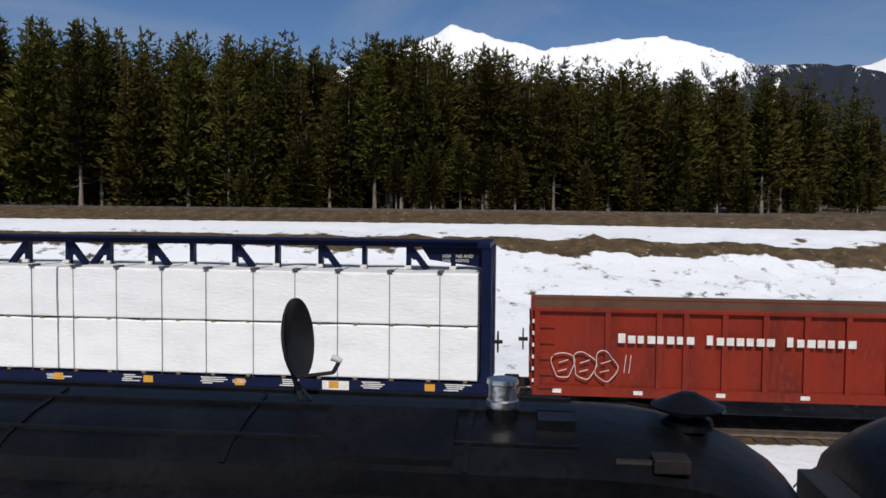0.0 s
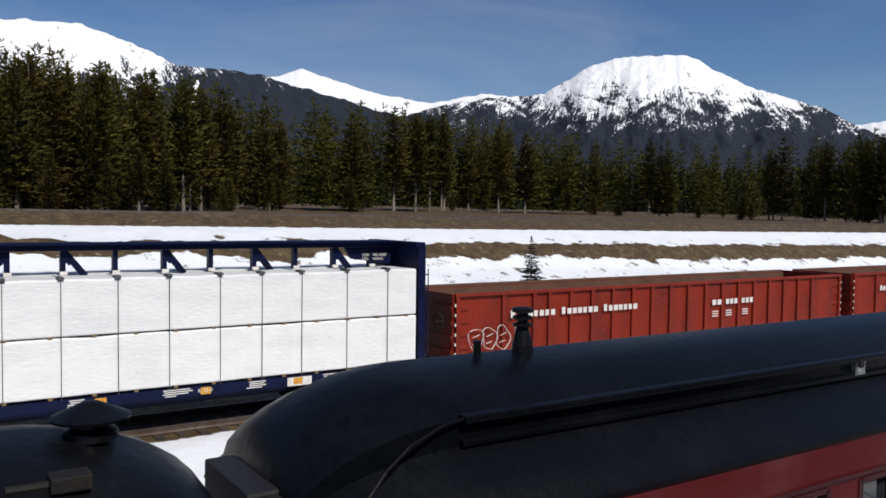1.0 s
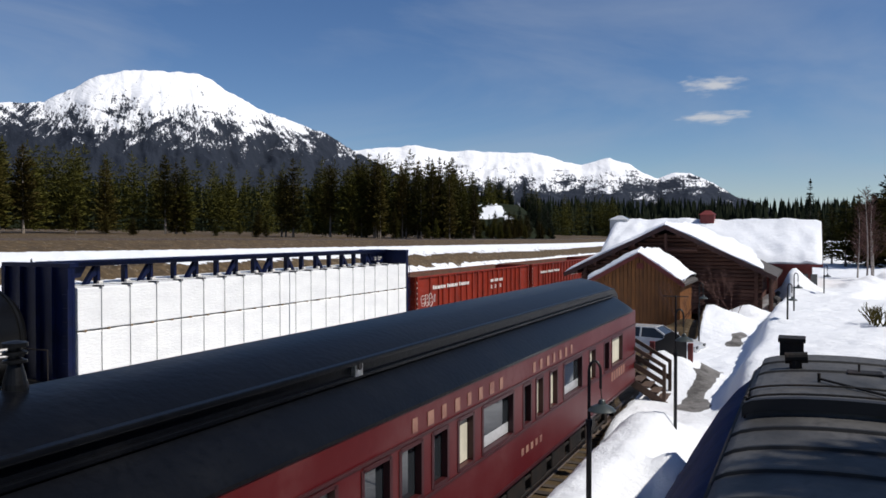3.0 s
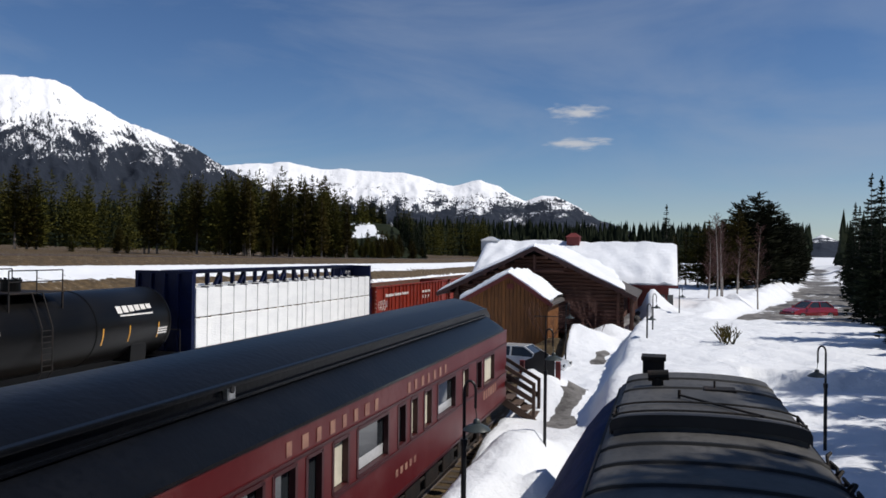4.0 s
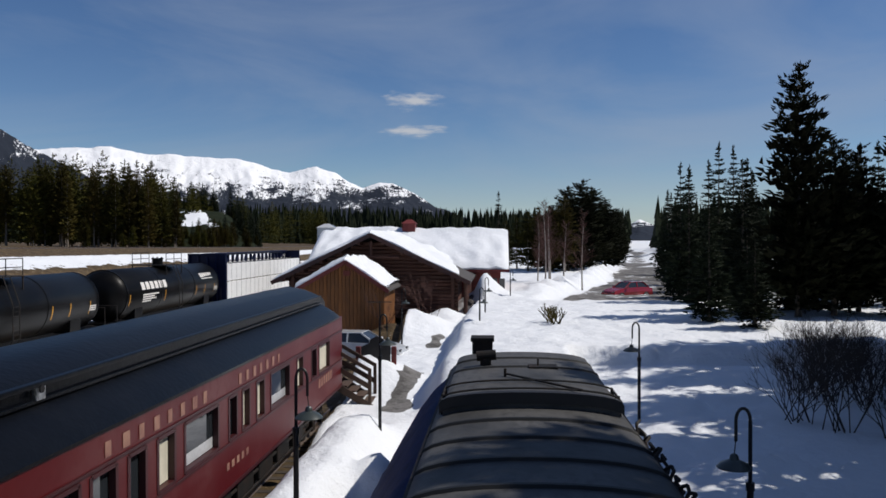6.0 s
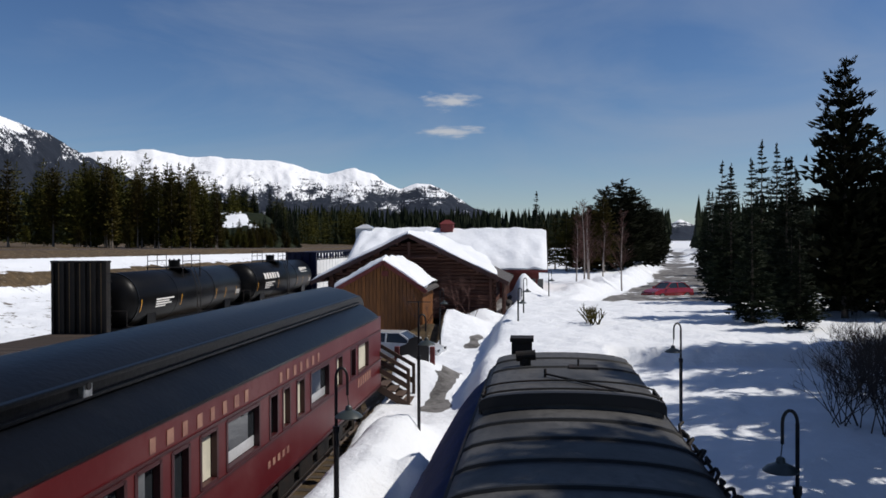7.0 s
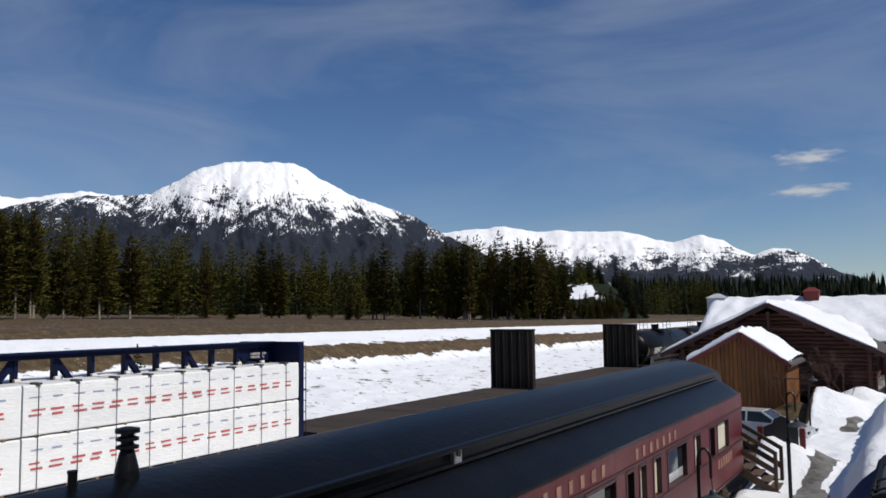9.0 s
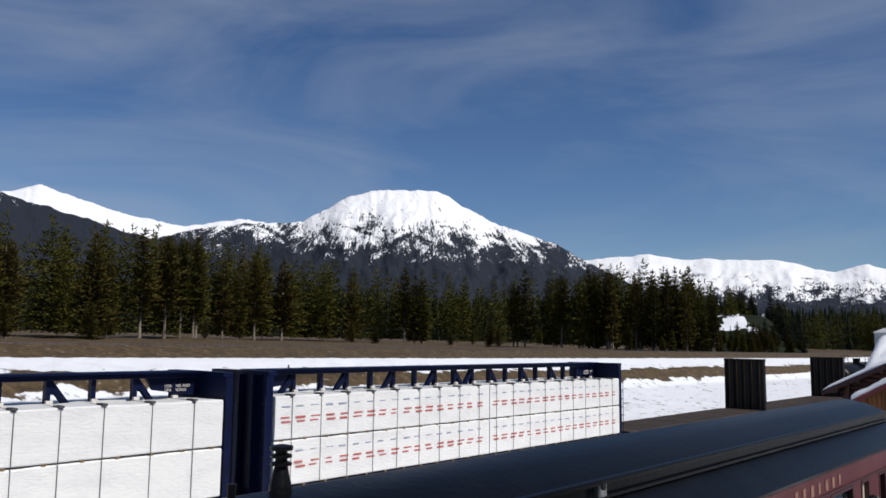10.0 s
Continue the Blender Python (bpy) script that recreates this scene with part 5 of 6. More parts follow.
def build_coaches():
    c = coach(2.35, 26.95, 1.5, 3.09, 4.16, 3.6, 3.83, -0.3, "maroon_coach", "old maroon sleeping coach with black clerestory roof", True)
    letters(c, "xxxxxxxx", 10.4, 14.5, 2.73, 0.21, 1.504, M_GOLD, 0.42)
    letters(c, "xxxxxxx", 15.95, 19.3, 2.73, 0.21, 1.504, M_GOLD, 0.42)
    for k in range(5):
        part("gilt_bar", box(B(), 1.504, 1.508, 15.2 + 0.3 * k, 15.36 + 0.3 * k, 1.2, 1.34), M_GOLD, c)
    for k in range(6):
        part("gilt_bar", box(B(), 1.504, 1.508, 23.2 + 0.32 * k, 23.38 + 0.32 * k, 1.35, 1.6), M_GOLD, c)
    # moulding of the clerestory
    bm = B()
    box(bm, 0.97, 1.09, 3.8, 25.5, 3.80, 3.87, 0.02)
    box(bm, 1.0, 1.06, 3.8, 25.5, 3.6, 3.66, 0.015)
    part("clerestory_moulding", bm, M_ROOF, c)
    bm = B()
    arc = [(1.05, 3.82, 3.84), (1.06, 3.6, 3.81), (1.13, 3.25, 3.71), (1.22, 2.98, 3.57), (1.31, 2.78, 3.42), (1.37, 2.64, 3.30)]
    for p, q in zip(arc, arc[1:]):
        rod(bm, p, q, 0.016, 6)
    part("rain_gutter", bm, M_ROOF2, c)
    bm = B()
    box(bm, -0.55, 0.55, 2.12, 2.4, 0.8, 3.35, 0.03)
    box(bm, 0.55, 1.3, 2.3, 2.45, 0.8, 3.3)
    part("diaphragm", bm, M_DARK, c, "black folding gangway")
    bm = B()
    box(bm, 1.1, 1.42, 2.28, 2.36, 2.6, 3.25, 0.02)
    for k in range(3):
        rod(bm, (1.05, 2.25, 2.75 + 0.2 * k), (1.48, 2.25, 2.75 + 0.2 * k), 0.02, 6)
    part("end_plate", bm, M_CHROME, c, "worn pale metal end plate")
    # stove pipe with its caps, a stub, a clerestory lamp box
    bm = B()
    lathe(bm, ((0.12, 4.08), (0.11, 4.2), (0.07, 4.36), (0.06, 4.39), (0.105, 4.395), (0.105, 4.42), (0.06, 4.435), (0.06, 4.465), (0.105, 4.47), (0.105, 4.495), (0.06, 4.51), (0.06, 4.535), (0.112, 4.54), (0.112, 4.58), (0.04, 4.595)), 20, T(0.0, 5.25, 0))
    part("stove_pipe", bm, M_ROOF2, c, "black capped stove pipe")
    bm = B()
    rod(bm, (0, 4.68, 4.1), (0, 4.68, 4.27), 0.04, 12)
    rod(bm, (0, 4.68, 4.26), (0, 4.68, 4.285), 0.045, 12)
    part("vent_stub", bm, M_ROOF2, c)
    bm = B()
    box(bm, 1.0, 1.08, 9.55, 9.75, 3.64, 3.86, 0.01)
    q = part("marker_box", bm, M_CHROME, c, "small pale metal box")
    bm = B()
    rod(bm, (1.07, 9.65, 3.78), (1.10, 9.65, 3.78), 0.05, 12)
    part("lens", bm, M_DARK, q)
    d = coach(-24.0, 1.95, 1.5, 3.1, 3.95, 3.5, 3.68, -0.3, "dark_coach", "old dark coach with patched black roof", False)
    for y, x0, x1, w, h in ((-1.2, 0.35, 0.95, 0.5, 0.05), (0.05, 0.1, 0.5, 0.14, 0.07)):
        bm = B()
        zb = 3.80 if x1 > 0.6 else 3.88
        loft(bm, [[(x0, yy, zb + 0.13 * (x1 > 0.6) + h), (x1, yy, zb - 0.09 * (x1 > 0.6) + h), (x1, yy, zb - 0.2), (x0, yy, zb - 0.1)] for yy in (y - w, y + w)], closed=True, caps=True)
        part("roof_hatch", bm, M_ROOF2, d)
    bm = B()
    lathe(bm, ((0.16, 3.75), (0.13, 3.8), (0.11, 3.95), (0.105, 3.98)), 20, T(0.3, -0.36, 0))
    f = part("flue", bm, M_ROOF2, d)
    bm = B()
    lathe(bm, ((0.10, 3.96), (0.105, 3.99), (0.125, 4.0), (0.125, 4.05), (0.11, 4.06), (0.11, 4.17), (0.125, 4.18), (0.12, 4.215), (0.02, 4.22)), 20, T(0.3, -0.36, 0))
    part("steel_cap", bm, M_CHROME, f, "bright dented steel chimney cap", smooth=True)
    bm = B()
    lathe(bm, ((0.2, 3.84), (0.19, 3.9), (0.13, 3.93), (0.12, 3.98), (0.28, 3.985), (0.285, 4.005), (0.06, 4.11), (0.02, 4.115)), 28, T(0.1, 1.08, 0))
    part("mushroom_vent", bm, M_ROOF2, d, "black mushroom ventilator")
    bm = B()
    box(bm, 0.75, 0.95, 0.7, 0.95, 3.72, 3.82, 0.01)
    rod(bm, (0.85, 0.45, 3.76), (0.85, 0.7, 3.76), 0.03, 8)
    part("roof_fitting", bm, M_IRON, d)
    for x, z in ((0.72, 3.815), (0.2, 3.93), (-0.4, 3.9)):
        part("roof_batten", box(B(), x - 0.02, x + 0.02, -23.0, 0.2, z - 0.03, z + 0.02, 0.006), M_ROOF2, d)
    for k in range(9):
        y = -14.6 + 1.75 * k
        bm = B()
        for p, q in zip(((1.0, 3.69), (0.85, 3.78), (0.5, 3.88)), ((0.85, 3.78), (0.5, 3.88), (0.0, 3.96))):
            bar(bm, (p[0], y, p[1]), (q[0], y, q[1]), 0.04, 0.014)
        part("roof_seam", bm, M_ROOF2, d)
    # satellite dish on the roof
    s = thing("satellite_dish", T(-6.55, -2.05, 3.92), "black oval satellite dish on a bent roof mast", "satellite dish")
    bm = B()
    rings = []
    for k in range(7):
        r = 0.335 * k / 6
        rings.append([(0.10 * (k / 6) ** 2, r * 0.62 * math.cos(a * 0.2244) * 1.0, r * math.sin(a * 0.2244)) for a in range(28)])
    loft(bm, rings[1:], closed=True, caps=False)
    bm.faces.new([bm.verts.new(p) for p in rings[1]])
    bm.faces.new([bm.verts.new((p[0] - 0.025, p[1], p[2])) for p in rings[1]])
    loft(bm, [[(p[0] - 0.025, p[1], p[2]) for p in r] for r in rings[1:]], closed=True)
    loft(bm, [rings[-1], [(p[0] - 0.025, p[1], p[2]) for p in rings[-1]]], closed=True)
    ds = part("reflector", bm, M_LAMP, s, "black oval dish", smooth=True)
    ds.matrix_basis = T(0, -0.08, 0.52, 0, -6, 70)
    bm = B()
    rod(bm, (0.0, 0.02, 0.0), (-0.03, -0.08, 0.3), 0.022, 8)
    rod(bm, (-0.03, -0.08, 0.3), (-0.03, -0.08, 0.52), 0.022, 8)
    rod(bm, (0.0, 0.12, 0.0), (-0.02, -0.03, 0.16), 0.014, 6)
    box(bm, -0.09, 0.09, -0.08, 0.16, -0.02, 0.012)
    part("mast", bm, M_LAMP, s)
    bm = B()
    rod(bm, (0.02, -0.06, 0.2), (0.05, 0.30, 0.26), 0.016, 6)
    rod(bm, (0.05, 0.30, 0.26), (0.05, 0.345, 0.34), 0.018, 6)
    part("feed_arm", bm, M_LAMP, s)
    bm = B()
    rod(bm, (0.05, 0.29, 0.385), (0.05, 0.37, 0.355), 0.03, 10, 0.022)
    part("receiver", bm, M_CARWHITE, s, "pale receiver head")
    rails(-6.6, -60, 60, -0.3, "museum_track", "rusty rails under the standing coaches")


build_coaches()
rails(TRACK_X, -300, 700, 0.0, "main_track", "main line track on gravel bed")


def far_rails():
    """The far line lies on its embankment, which falls gently away."""
    root = thing("far_track", T(-55.6, 0, 0), "rusty rails on the upper embankment", "railway track", kind="structure")
    for s in (-1, 1):
        bm = B()
        loft(bm, [[(s * 0.75 - 0.04, y, z - 0.05), (s * 0.75 + 0.04, y, z - 0.05), (s * 0.75 + 0.035, y, z + 0.14), (s * 0.75 - 0.035, y, z + 0.14)] for y, z in ((-400, 5.43), (-60, 5.43), (0, 5.38), (72, 4.93), (190, 4.18), (900, 4.18))], closed=True, caps=True)
        part("rail", bm, M_STEEL, root)


far_rails()

# ---- station, cabin and yard ----


def snow_sheet(name, a, b, c, d, thick, seed, nu=26, nv=16, hole=0.0):
    """Uneven snow lying on the slope a-b (eave) to d-c (ridge)."""
    a, b, c, d = (Vector(v) for v in (a, b, c, d))
    up = (b - a).cross(d - a).normalized()
    if up.z < 0:
        up = -up
    bm = B()
    top, bot = [], []
    for j in range(nv + 1):
        rt, rb = [], []
        for i in range(nu + 1):
            u, v = i / nu, j / nv
            n = noise.fractal(Vector((u * 5, v * 3, seed)), 1.0, 2.0, 4)
            vv = v
            if j == 0:
                vv = max(0, hole * (0.5 + n)) if hole else 0.03 * n
            p = a.lerp(b, u).lerp(d.lerp(c, u), vv)
            e = min(1, min(u, 1 - u) * 14 + 0.25) * min(1, v * 8 + 0.45)
            rb.append(p + up * 0.01)
            rt.append(p + up * (0.03 + thick * e * (1 + 0.55 * n)) + Vector((0, 0, 0.05 * n)))
        top.append(rt)
        bot.append(rb)
    loft(bm, top)
    for ring_t, ring_b in ((top[0], bot[0]), (top[-1], bot[-1]), ([r[0] for r in top], [r[0] for r in bot]), ([r[-1] for r in top], [r[-1] for r in bot])):
        loft(bm, [ring_t, ring_b])
    return tagged(part(name, bm, M_SNOW, None, smooth=True), "thick uneven snow lying on the roof", "snow", kind="stuff")


def log_wall(parent, x0, x1, y, z0, eave, apex_x, apex_z, r=0.13):
    """Courses of round logs up into the gable, each a piece of its own."""
    z = z0 + r
    while z < apex_z - 0.2:
        if z > eave:
            q = (z - eave) / (apex_z - eave)
            a, b = x0 + (apex_x - x0) * q, x1 + (apex_x - x1) * q
        else:
            a, b = x0 - 0.25, x1 + 0.25
        part("log", rod(B(), (a, y, z), (b, y, z), r, 10), M_LOG, parent)
        z += 2 * r * 0.94


def roof_plane(name, parent, pts, thick, m):
    bm = B()
    up = Vector((0, 0, thick))
    loft(bm, [[Vector(p) for p in pts], [Vector(p) - up for p in pts]], closed=True, caps=True)
    return part(name, bm, m, parent)


def build_station():
    s = thing("log_station", T(0, 0, 0), "red-brown log station under deep snow with a broad gable", "station building")
    ax, fy, ey, ez, az_ = -8.3, 53.0, 64.5, 2.95, 6.1
    xl, xr = -14.9, -1.75
    # front wing
    log_wall(s, xl + 1.1, xr - 1.1, fy + 1.4, 0.4, 3.4, ax, az_ - 0.25)
    for x in (xl + 1.2, xr - 1.2):
        z = 0.53
        while z < 3.3:
            part("log", rod(B(), (x, fy + 1.0, z + 0.12), (x, ey + 2, z + 0.12), 0.13, 8), M_LOG, s)
            z += 0.245
    for sx, xe in ((-1, xl), (1, xr)):
        roof_plane("roof_slope", s, [(xe, fy, ez), (xe, ey + 4, ez), (ax, ey + 8, az_), (ax, fy, az_)], 0.16, M_SHINGLE)
        bm = B()
        bar(bm, (xe, fy - 0.03, ez - 0.1), (ax, fy - 0.03, az_ - 0.1), 0.07, 0.26)
        part("barge_board", bm, M_BARGE, s)
        bm = B()
        for k in range(5):
            q = 0.12 + 0.19 * k
            x, z = xe + (ax - xe) * q, ez + (az_ - ez) * q - 0.28
            box(bm, x - 0.1, x + 0.1, fy + 0.1, fy + 1.5, z - 0.1, z + 0.1)
        part("purlin", bm, M_LOG, s)
    bm = B()
    rod(bm, (ax, fy + 0.2, az_ - 0.5), (ax, fy + 0.2, az_ - 1.6), 0.1, 8)
    rod(bm, (ax - 1.9, fy + 0.2, az_ - 1.55), (ax + 1.9, fy + 0.2, az_ - 1.55), 0.1, 8)
    part("gable_truss", bm, M_LOG, s)
    # log porch posts beside the wing
    for k in range(4):
        y = fy + 1.2 + 2.4 * k
        part("porch_post", rod(B(), (xr - 0.35, y, 0.5), (xr - 0.35, y, 2.95), 0.13, 8), M_LOG, s)
    # main block, ridge across
    mx0, mx1, ry, rz, ez2 = -15.5, 0.95, 71.5, 6.45, 3.35
    roof_plane("roof_slope", s, [(mx0, ey, ez2), (mx1, ey, ez2), (mx1, ry, rz), (mx0, ry, rz)], 0.16, M_SHINGLE)
    roof_plane("roof_slope", s, [(mx0, 2 * ry - ey, ez2), (mx1, 2 * ry - ey, ez2), (mx1, ry, rz), (mx0, ry, rz)], 0.16, M_SHINGLE)
    bm = B()
    box(bm, mx0 + 0.6, mx1 - 0.7, ey + 1.2, 2 * ry - ey - 1.2, 0.6, ez2 - 0.1)
    loft(bm, [[(x, ey + 1.2, ez2 - 0.2), (x, 2 * ry - ey - 1.2, ez2 - 0.2), (x, ry, rz - 0.2)] for x in (mx0 + 0.6, mx1 - 0.7)], closed=True, caps=True)
    part("wall", bm, M_REDTRIM, s)
    bm = B()
    box(bm, mx0, mx1, ey - 0.05, ey, ez2 - 0.2, ez2 - 0.0)
    part("fascia", bm, M_REDTRIM, s)
    for k in range(3):
        part("window", box(B(), -1.1 + 0.62 * k, -0.65 + 0.62 * k, ey + 1.16, ey + 1.2, 1.6, 2.6), M_GLASS, s)
    for x, zt, m, w in ((-7.7, 7.5, M_REDTRIM, 0.55), (-15.0, 7.15, M_CARWHITE, 0.75)):
        bm = B()
        box(bm, x - w, x + w, ry - 0.9, ry + 0.3, rz - 1.0, zt - 0.35)
        loft(bm, [[(x - w - 0.1, ry - 1.0, zt - 0.35), (x + w + 0.1, ry - 1.0, zt - 0.35), (x + w + 0.1, ry + 0.4, zt - 0.35), (x - w - 0.1, ry + 0.4, zt - 0.35)], [(x - 0.2, ry - 0.4, zt), (x + 0.2, ry - 0.4, zt), (x + 0.2, ry - 0.2, zt), (x - 0.2, ry - 0.2, zt)]], closed=True, caps=True)
        part("roof_cupola", bm, m, s)
    def slope(f, y):
        return ax + (xr - ax) * f, y, az_ + (ez - az_) * f

    snow_sheet("roof_snow", slope(0.93, fy + 0.1), slope(0.66, ey + 3.0), (ax, ey + 6.5, az_), (ax, fy + 0.1, az_), 0.24, 4.4, 34, 20, hole=0.16)
    snow_sheet("roof_snow", (xl, fy + 0.1, ez), (xl, ey + 2, ez), (ax, ey + 6.5, az_), (ax, fy + 0.1, az_), 0.26, 2.4)
    snow_sheet("roof_snow", (-5.6, ey + 0.05, ez2), (mx1 - 0.05, ey + 0.05, ez2), (mx1 - 0.05, ry, rz), (-9.4, ry, rz), 0.34, 1.1)
    snow_sheet("roof_snow", (mx0, ey + 0.1, ez2), (-10.6, ey + 0.1, ez2), (-7.4, ry, rz), (mx0, ry, rz), 0.42, 6.1)
    bm = B()
    for k in range(12):
        rng = random.Random(k)
        x, y = rng.uniform(-2.2, -1.5), rng.uniform(54, 59)
        bmesh.ops.create_icosphere(bm, subdivisions=1, radius=rng.uniform(0.2, 0.45), matrix=T(x, y, 0.9 + rng.random() * 0.6, k * 40, k * 70, 0))
    tagged(part("boulder_heap", bm, M_SHINGLE), "grey boulders heaped by the log wall", "rocks", kind="stuff")
    # the small cabin before it
    c = thing("small_cabin", T(0, 0, 0), "small orange-brown board cabin with a snowy gable roof", "cabin")
    cx, cy, ce, ca = -8.7, 46.3, 2.8, 4.5
    hl, hr = 3.05, 2.5
    z = -0.1
    n = 22
    for k in range(n):
        x = cx - hl + 0.35 + (hl + hr - 0.7) * (k + 0.5) / n
        top = ca - 0.12 - abs(x - cx) / (hl if x < cx else hr) * (ca - ce)
        part("board", box(B(), x - 0.099, x + 0.099, cy + 0.5, cy + 0.56, z, top), M_BOARD, c)
    bm = B()
    box(bm, cx - hl + 0.35, cx + hr - 0.35, cy + 0.56, cy + 5.5, -0.1, ce)
    part("wall", bm, M_BOARD, c)
    for k in range(18):
        y = cy + 0.7 + 0.265 * k
        part("board", box(B(), cx + hr - 0.35, cx + hr - 0.31, y - 0.12, y + 0.12, -0.1, ce + 0.1), M_BOARD, c)
    for sx, hw in ((-1, hl), (1, hr)):
        roof_plane("roof_slope", c, [(cx + sx * hw, cy, ce), (cx + sx * hw, cy + 6, ce), (cx, cy + 6, ca), (cx, cy, ca)], 0.12, M_SHINGLE)
        bm = B()
        bar(bm, (cx + sx * hw, cy - 0.02, ce - 0.1), (cx, cy - 0.02, ca - 0.1), 0.05, 0.22)
        part("barge_board", bm, M_REDTRIM, c)
    bm = B()
    box(bm, cx - 0.2, cx + 0.2, cy + 0.47, cy + 0.5, 3.6, 3.9)
    part("gable_vent", bm, M_REDTRIM, c)
    snow_sheet("roof_snow", (cx + hr, cy, ce), (cx + hr, cy + 6, ce), (cx, cy + 6, ca), (cx, cy, ca), 0.22, 8.2, 20, 14, hole=0.25)
    snow_sheet("roof_snow", (cx - hl, cy, ce), (cx - hl, cy + 6, ce), (cx, cy + 6, ca), (cx, cy, ca), 0.22, 3.2, 20, 14, hole=0.1)


build_station()


def build_near_car():
    """The old wooden service car on which the eye stands."""
    c = thing("service_car", T(0.52, 0, 0), "old service car with ribbed weathered grey roof", "rail car")
    hw, y0, y1 = 1.40, -3.0, 16.6
    def sec(y, dz=0.0, w=hw, e=2.95, cr=3.22):
        return [(w * math.cos(math.pi * k / 14), y, e + dz + (cr - e) * math.sin(math.pi * k / 14) ** 0.8) for k in range(15)]
    bm = B()
    loft(bm, [sec(y0), sec(y1)] )
    loft(bm, [sec(y0, -0.06), sec(y1, -0.06)])
    part("roof", bm, M_GREYROOF, c, smooth=True)
    y = 2.0
    while y < 11.4:
        bm = B()
        loft(bm, [[(p[0], p[1], p[2]) for p in sec(y - 0.05)], sec(y - 0.03, 0.035), sec(y + 0.03, 0.035), sec(y + 0.05)])
        part("roof_rib", bm, M_RIB, c, smooth=True)
        y += 0.98
    bm = B()
    w2, e2, c2 = 1.25, 3.24, 3.42
    loft(bm, [sec(11.6, 0, w2, e2, c2), sec(16.0, 0, w2, e2, c2)])
    loft(bm, [sec(11.6, -0.2, w2, e2, c2), sec(11.6, 0, w2, e2, c2)])
    loft(bm, [sec(16.0, -0.2, w2, e2, c2), sec(16.0, 0, w2, e2, c2)])
    for sx in (-1, 1):
        loft(bm, [[(sx * w2, 11.6, 3.0), (sx * w2, 16.0, 3.0)], [(sx * w2, 11.6, e2), (sx * w2, 16.0, e2)]])
    r = part("raised_roof", bm, M_GREYROOF, c, "raised grey roof section")
    # black strip that draws the shadow line under the raised roof's front edge
    bm = B()
    loft(bm, [sec(11.55, -0.13, w2 + 0.05, e2, c2), sec(11.55, 0.03, w2 + 0.05, e2, c2), sec(11.66, 0.03, w2 + 0.05, e2, c2)])
    part("edge_board", bm, M_DARK, r)
    for y in (14.05, 15.1):
        bm = B()
        loft(bm, [sec(y - 0.04, 0.0, w2, e2, c2), sec(y, 0.03, w2, e2, c2), sec(y + 0.04, 0.0, w2, e2, c2)])
        part("roof_rib", bm, M_RIB, r)
    # pipes across the raised roof, held by brackets at its sides
    for y in (11.85, 12.55):
        bm = B()
        tube(bm, sec(y, 0.035, w2 + 0.03, e2, c2), 0.016, 6)
        part("roof_pipe", bm, M_IRON, r)
    for sx in (-1, 1):
        bm = B()
        for y in (11.75, 11.95, 12.25, 12.55, 12.7):
            rod(bm, (sx * (w2 + 0.02), y, 3.05), (sx * (w2 + 0.03), y, 3.32 + 0.03 * math.sin(y * 40)), 0.02, 5)
        rod(bm, (sx * (w2 + 0.03), 11.7, 3.29), (sx * (w2 + 0.03), 12.75, 3.3), 0.02, 5)
        part("side_bracket", bm, M_IRON, c)
    bm = B()
    rod(bm, (-0.35, 13.1, 3.4), (-0.35, 13.1, 3.54), 0.025, 6)
    rod(bm, (-0.35, 13.1, 3.46), (0.74, 11.8, 3.44), 0.018, 6)
    part("stay_rod", bm, M_IRON, c)
    bm = B()
    box(bm, -0.97, -0.57, 16.05, 16.5, 3.0, 3.62, 0.02)
    box(bm, -1.0, -0.54, 16.02, 16.53, 3.6, 3.68, 0.01)
    part("smoke_jack", bm, M_IRON, c, "black square smoke jack")
    bm = B()
    rod(bm, (-0.84, 14.4, 3.55), (-0.5, 14.4, 3.58), 0.09, 14)
    rod(bm, (-0.68, 14.4, 3.3), (-0.68, 14.4, 3.52), 0.1, 10)
    part("vent_hood", bm, M_IRON, c)
    bm = B()
    box(bm, 0.05, 0.55, 13.9, 14.25, 3.38, 3.45, 0.02)
    rod(bm, (0.22, 14.1, 3.44), (0.22, 14.1, 3.56), 0.018, 6)
    part("roof_hatch", bm, M_IRON, c)
    for sx in (-1, 1):
        bm = B()
        box(bm, sx * 1.33 - 0.05, sx * 1.33 + 0.05, y0, y1 - 0.1, 0.1, 2.95)
        part("side_wall", bm, M_BLUESIDE, c, "dark side boarding")
        bm = B()
        box(bm, sx * 1.4 - 0.03, sx * 1.4 + 0.03, y0, y1, 2.9, 2.97)
        part("eave_rail", bm, M_IRON, c)
    bm = B()
    for y in (y0, y1 - 0.1):
        box(bm, -1.4, 1.4, y - 0.04, y + 0.04, 0.1, 3.0)
    part("end_wall", bm, M_BLUESIDE, c)
    # added dark sheet from the eave down to the snow, in place of the car's shadow
    rows = []
    for j in range(36):
        y = 7.6 + 0.26 * j
        rows.append([(-1.42 - 1.6 * q ** 0.75 + 0.07 * fbm(y, q * 3, 1.1, 3), y, 2.88 - 2.55 * q + 0.05 * fbm(y, q, 0.9, 2)) for q in (0, 0.12, 0.28, 0.45, 0.62, 0.8, 1.0)])
    bm = B()
    loft(bm, rows)
    sheet = part("tarpaulin", bm, M_BLUESIDE, c, "dark blue sheet standing in for the car's shadow on the snow", smooth=True)
    sheet.modifiers.new("thickness", "SOLIDIFY").thickness = 0.012
    bm = B()
    box(bm, -1.3, 1.3, y0, y1, 0.45, 0.72)
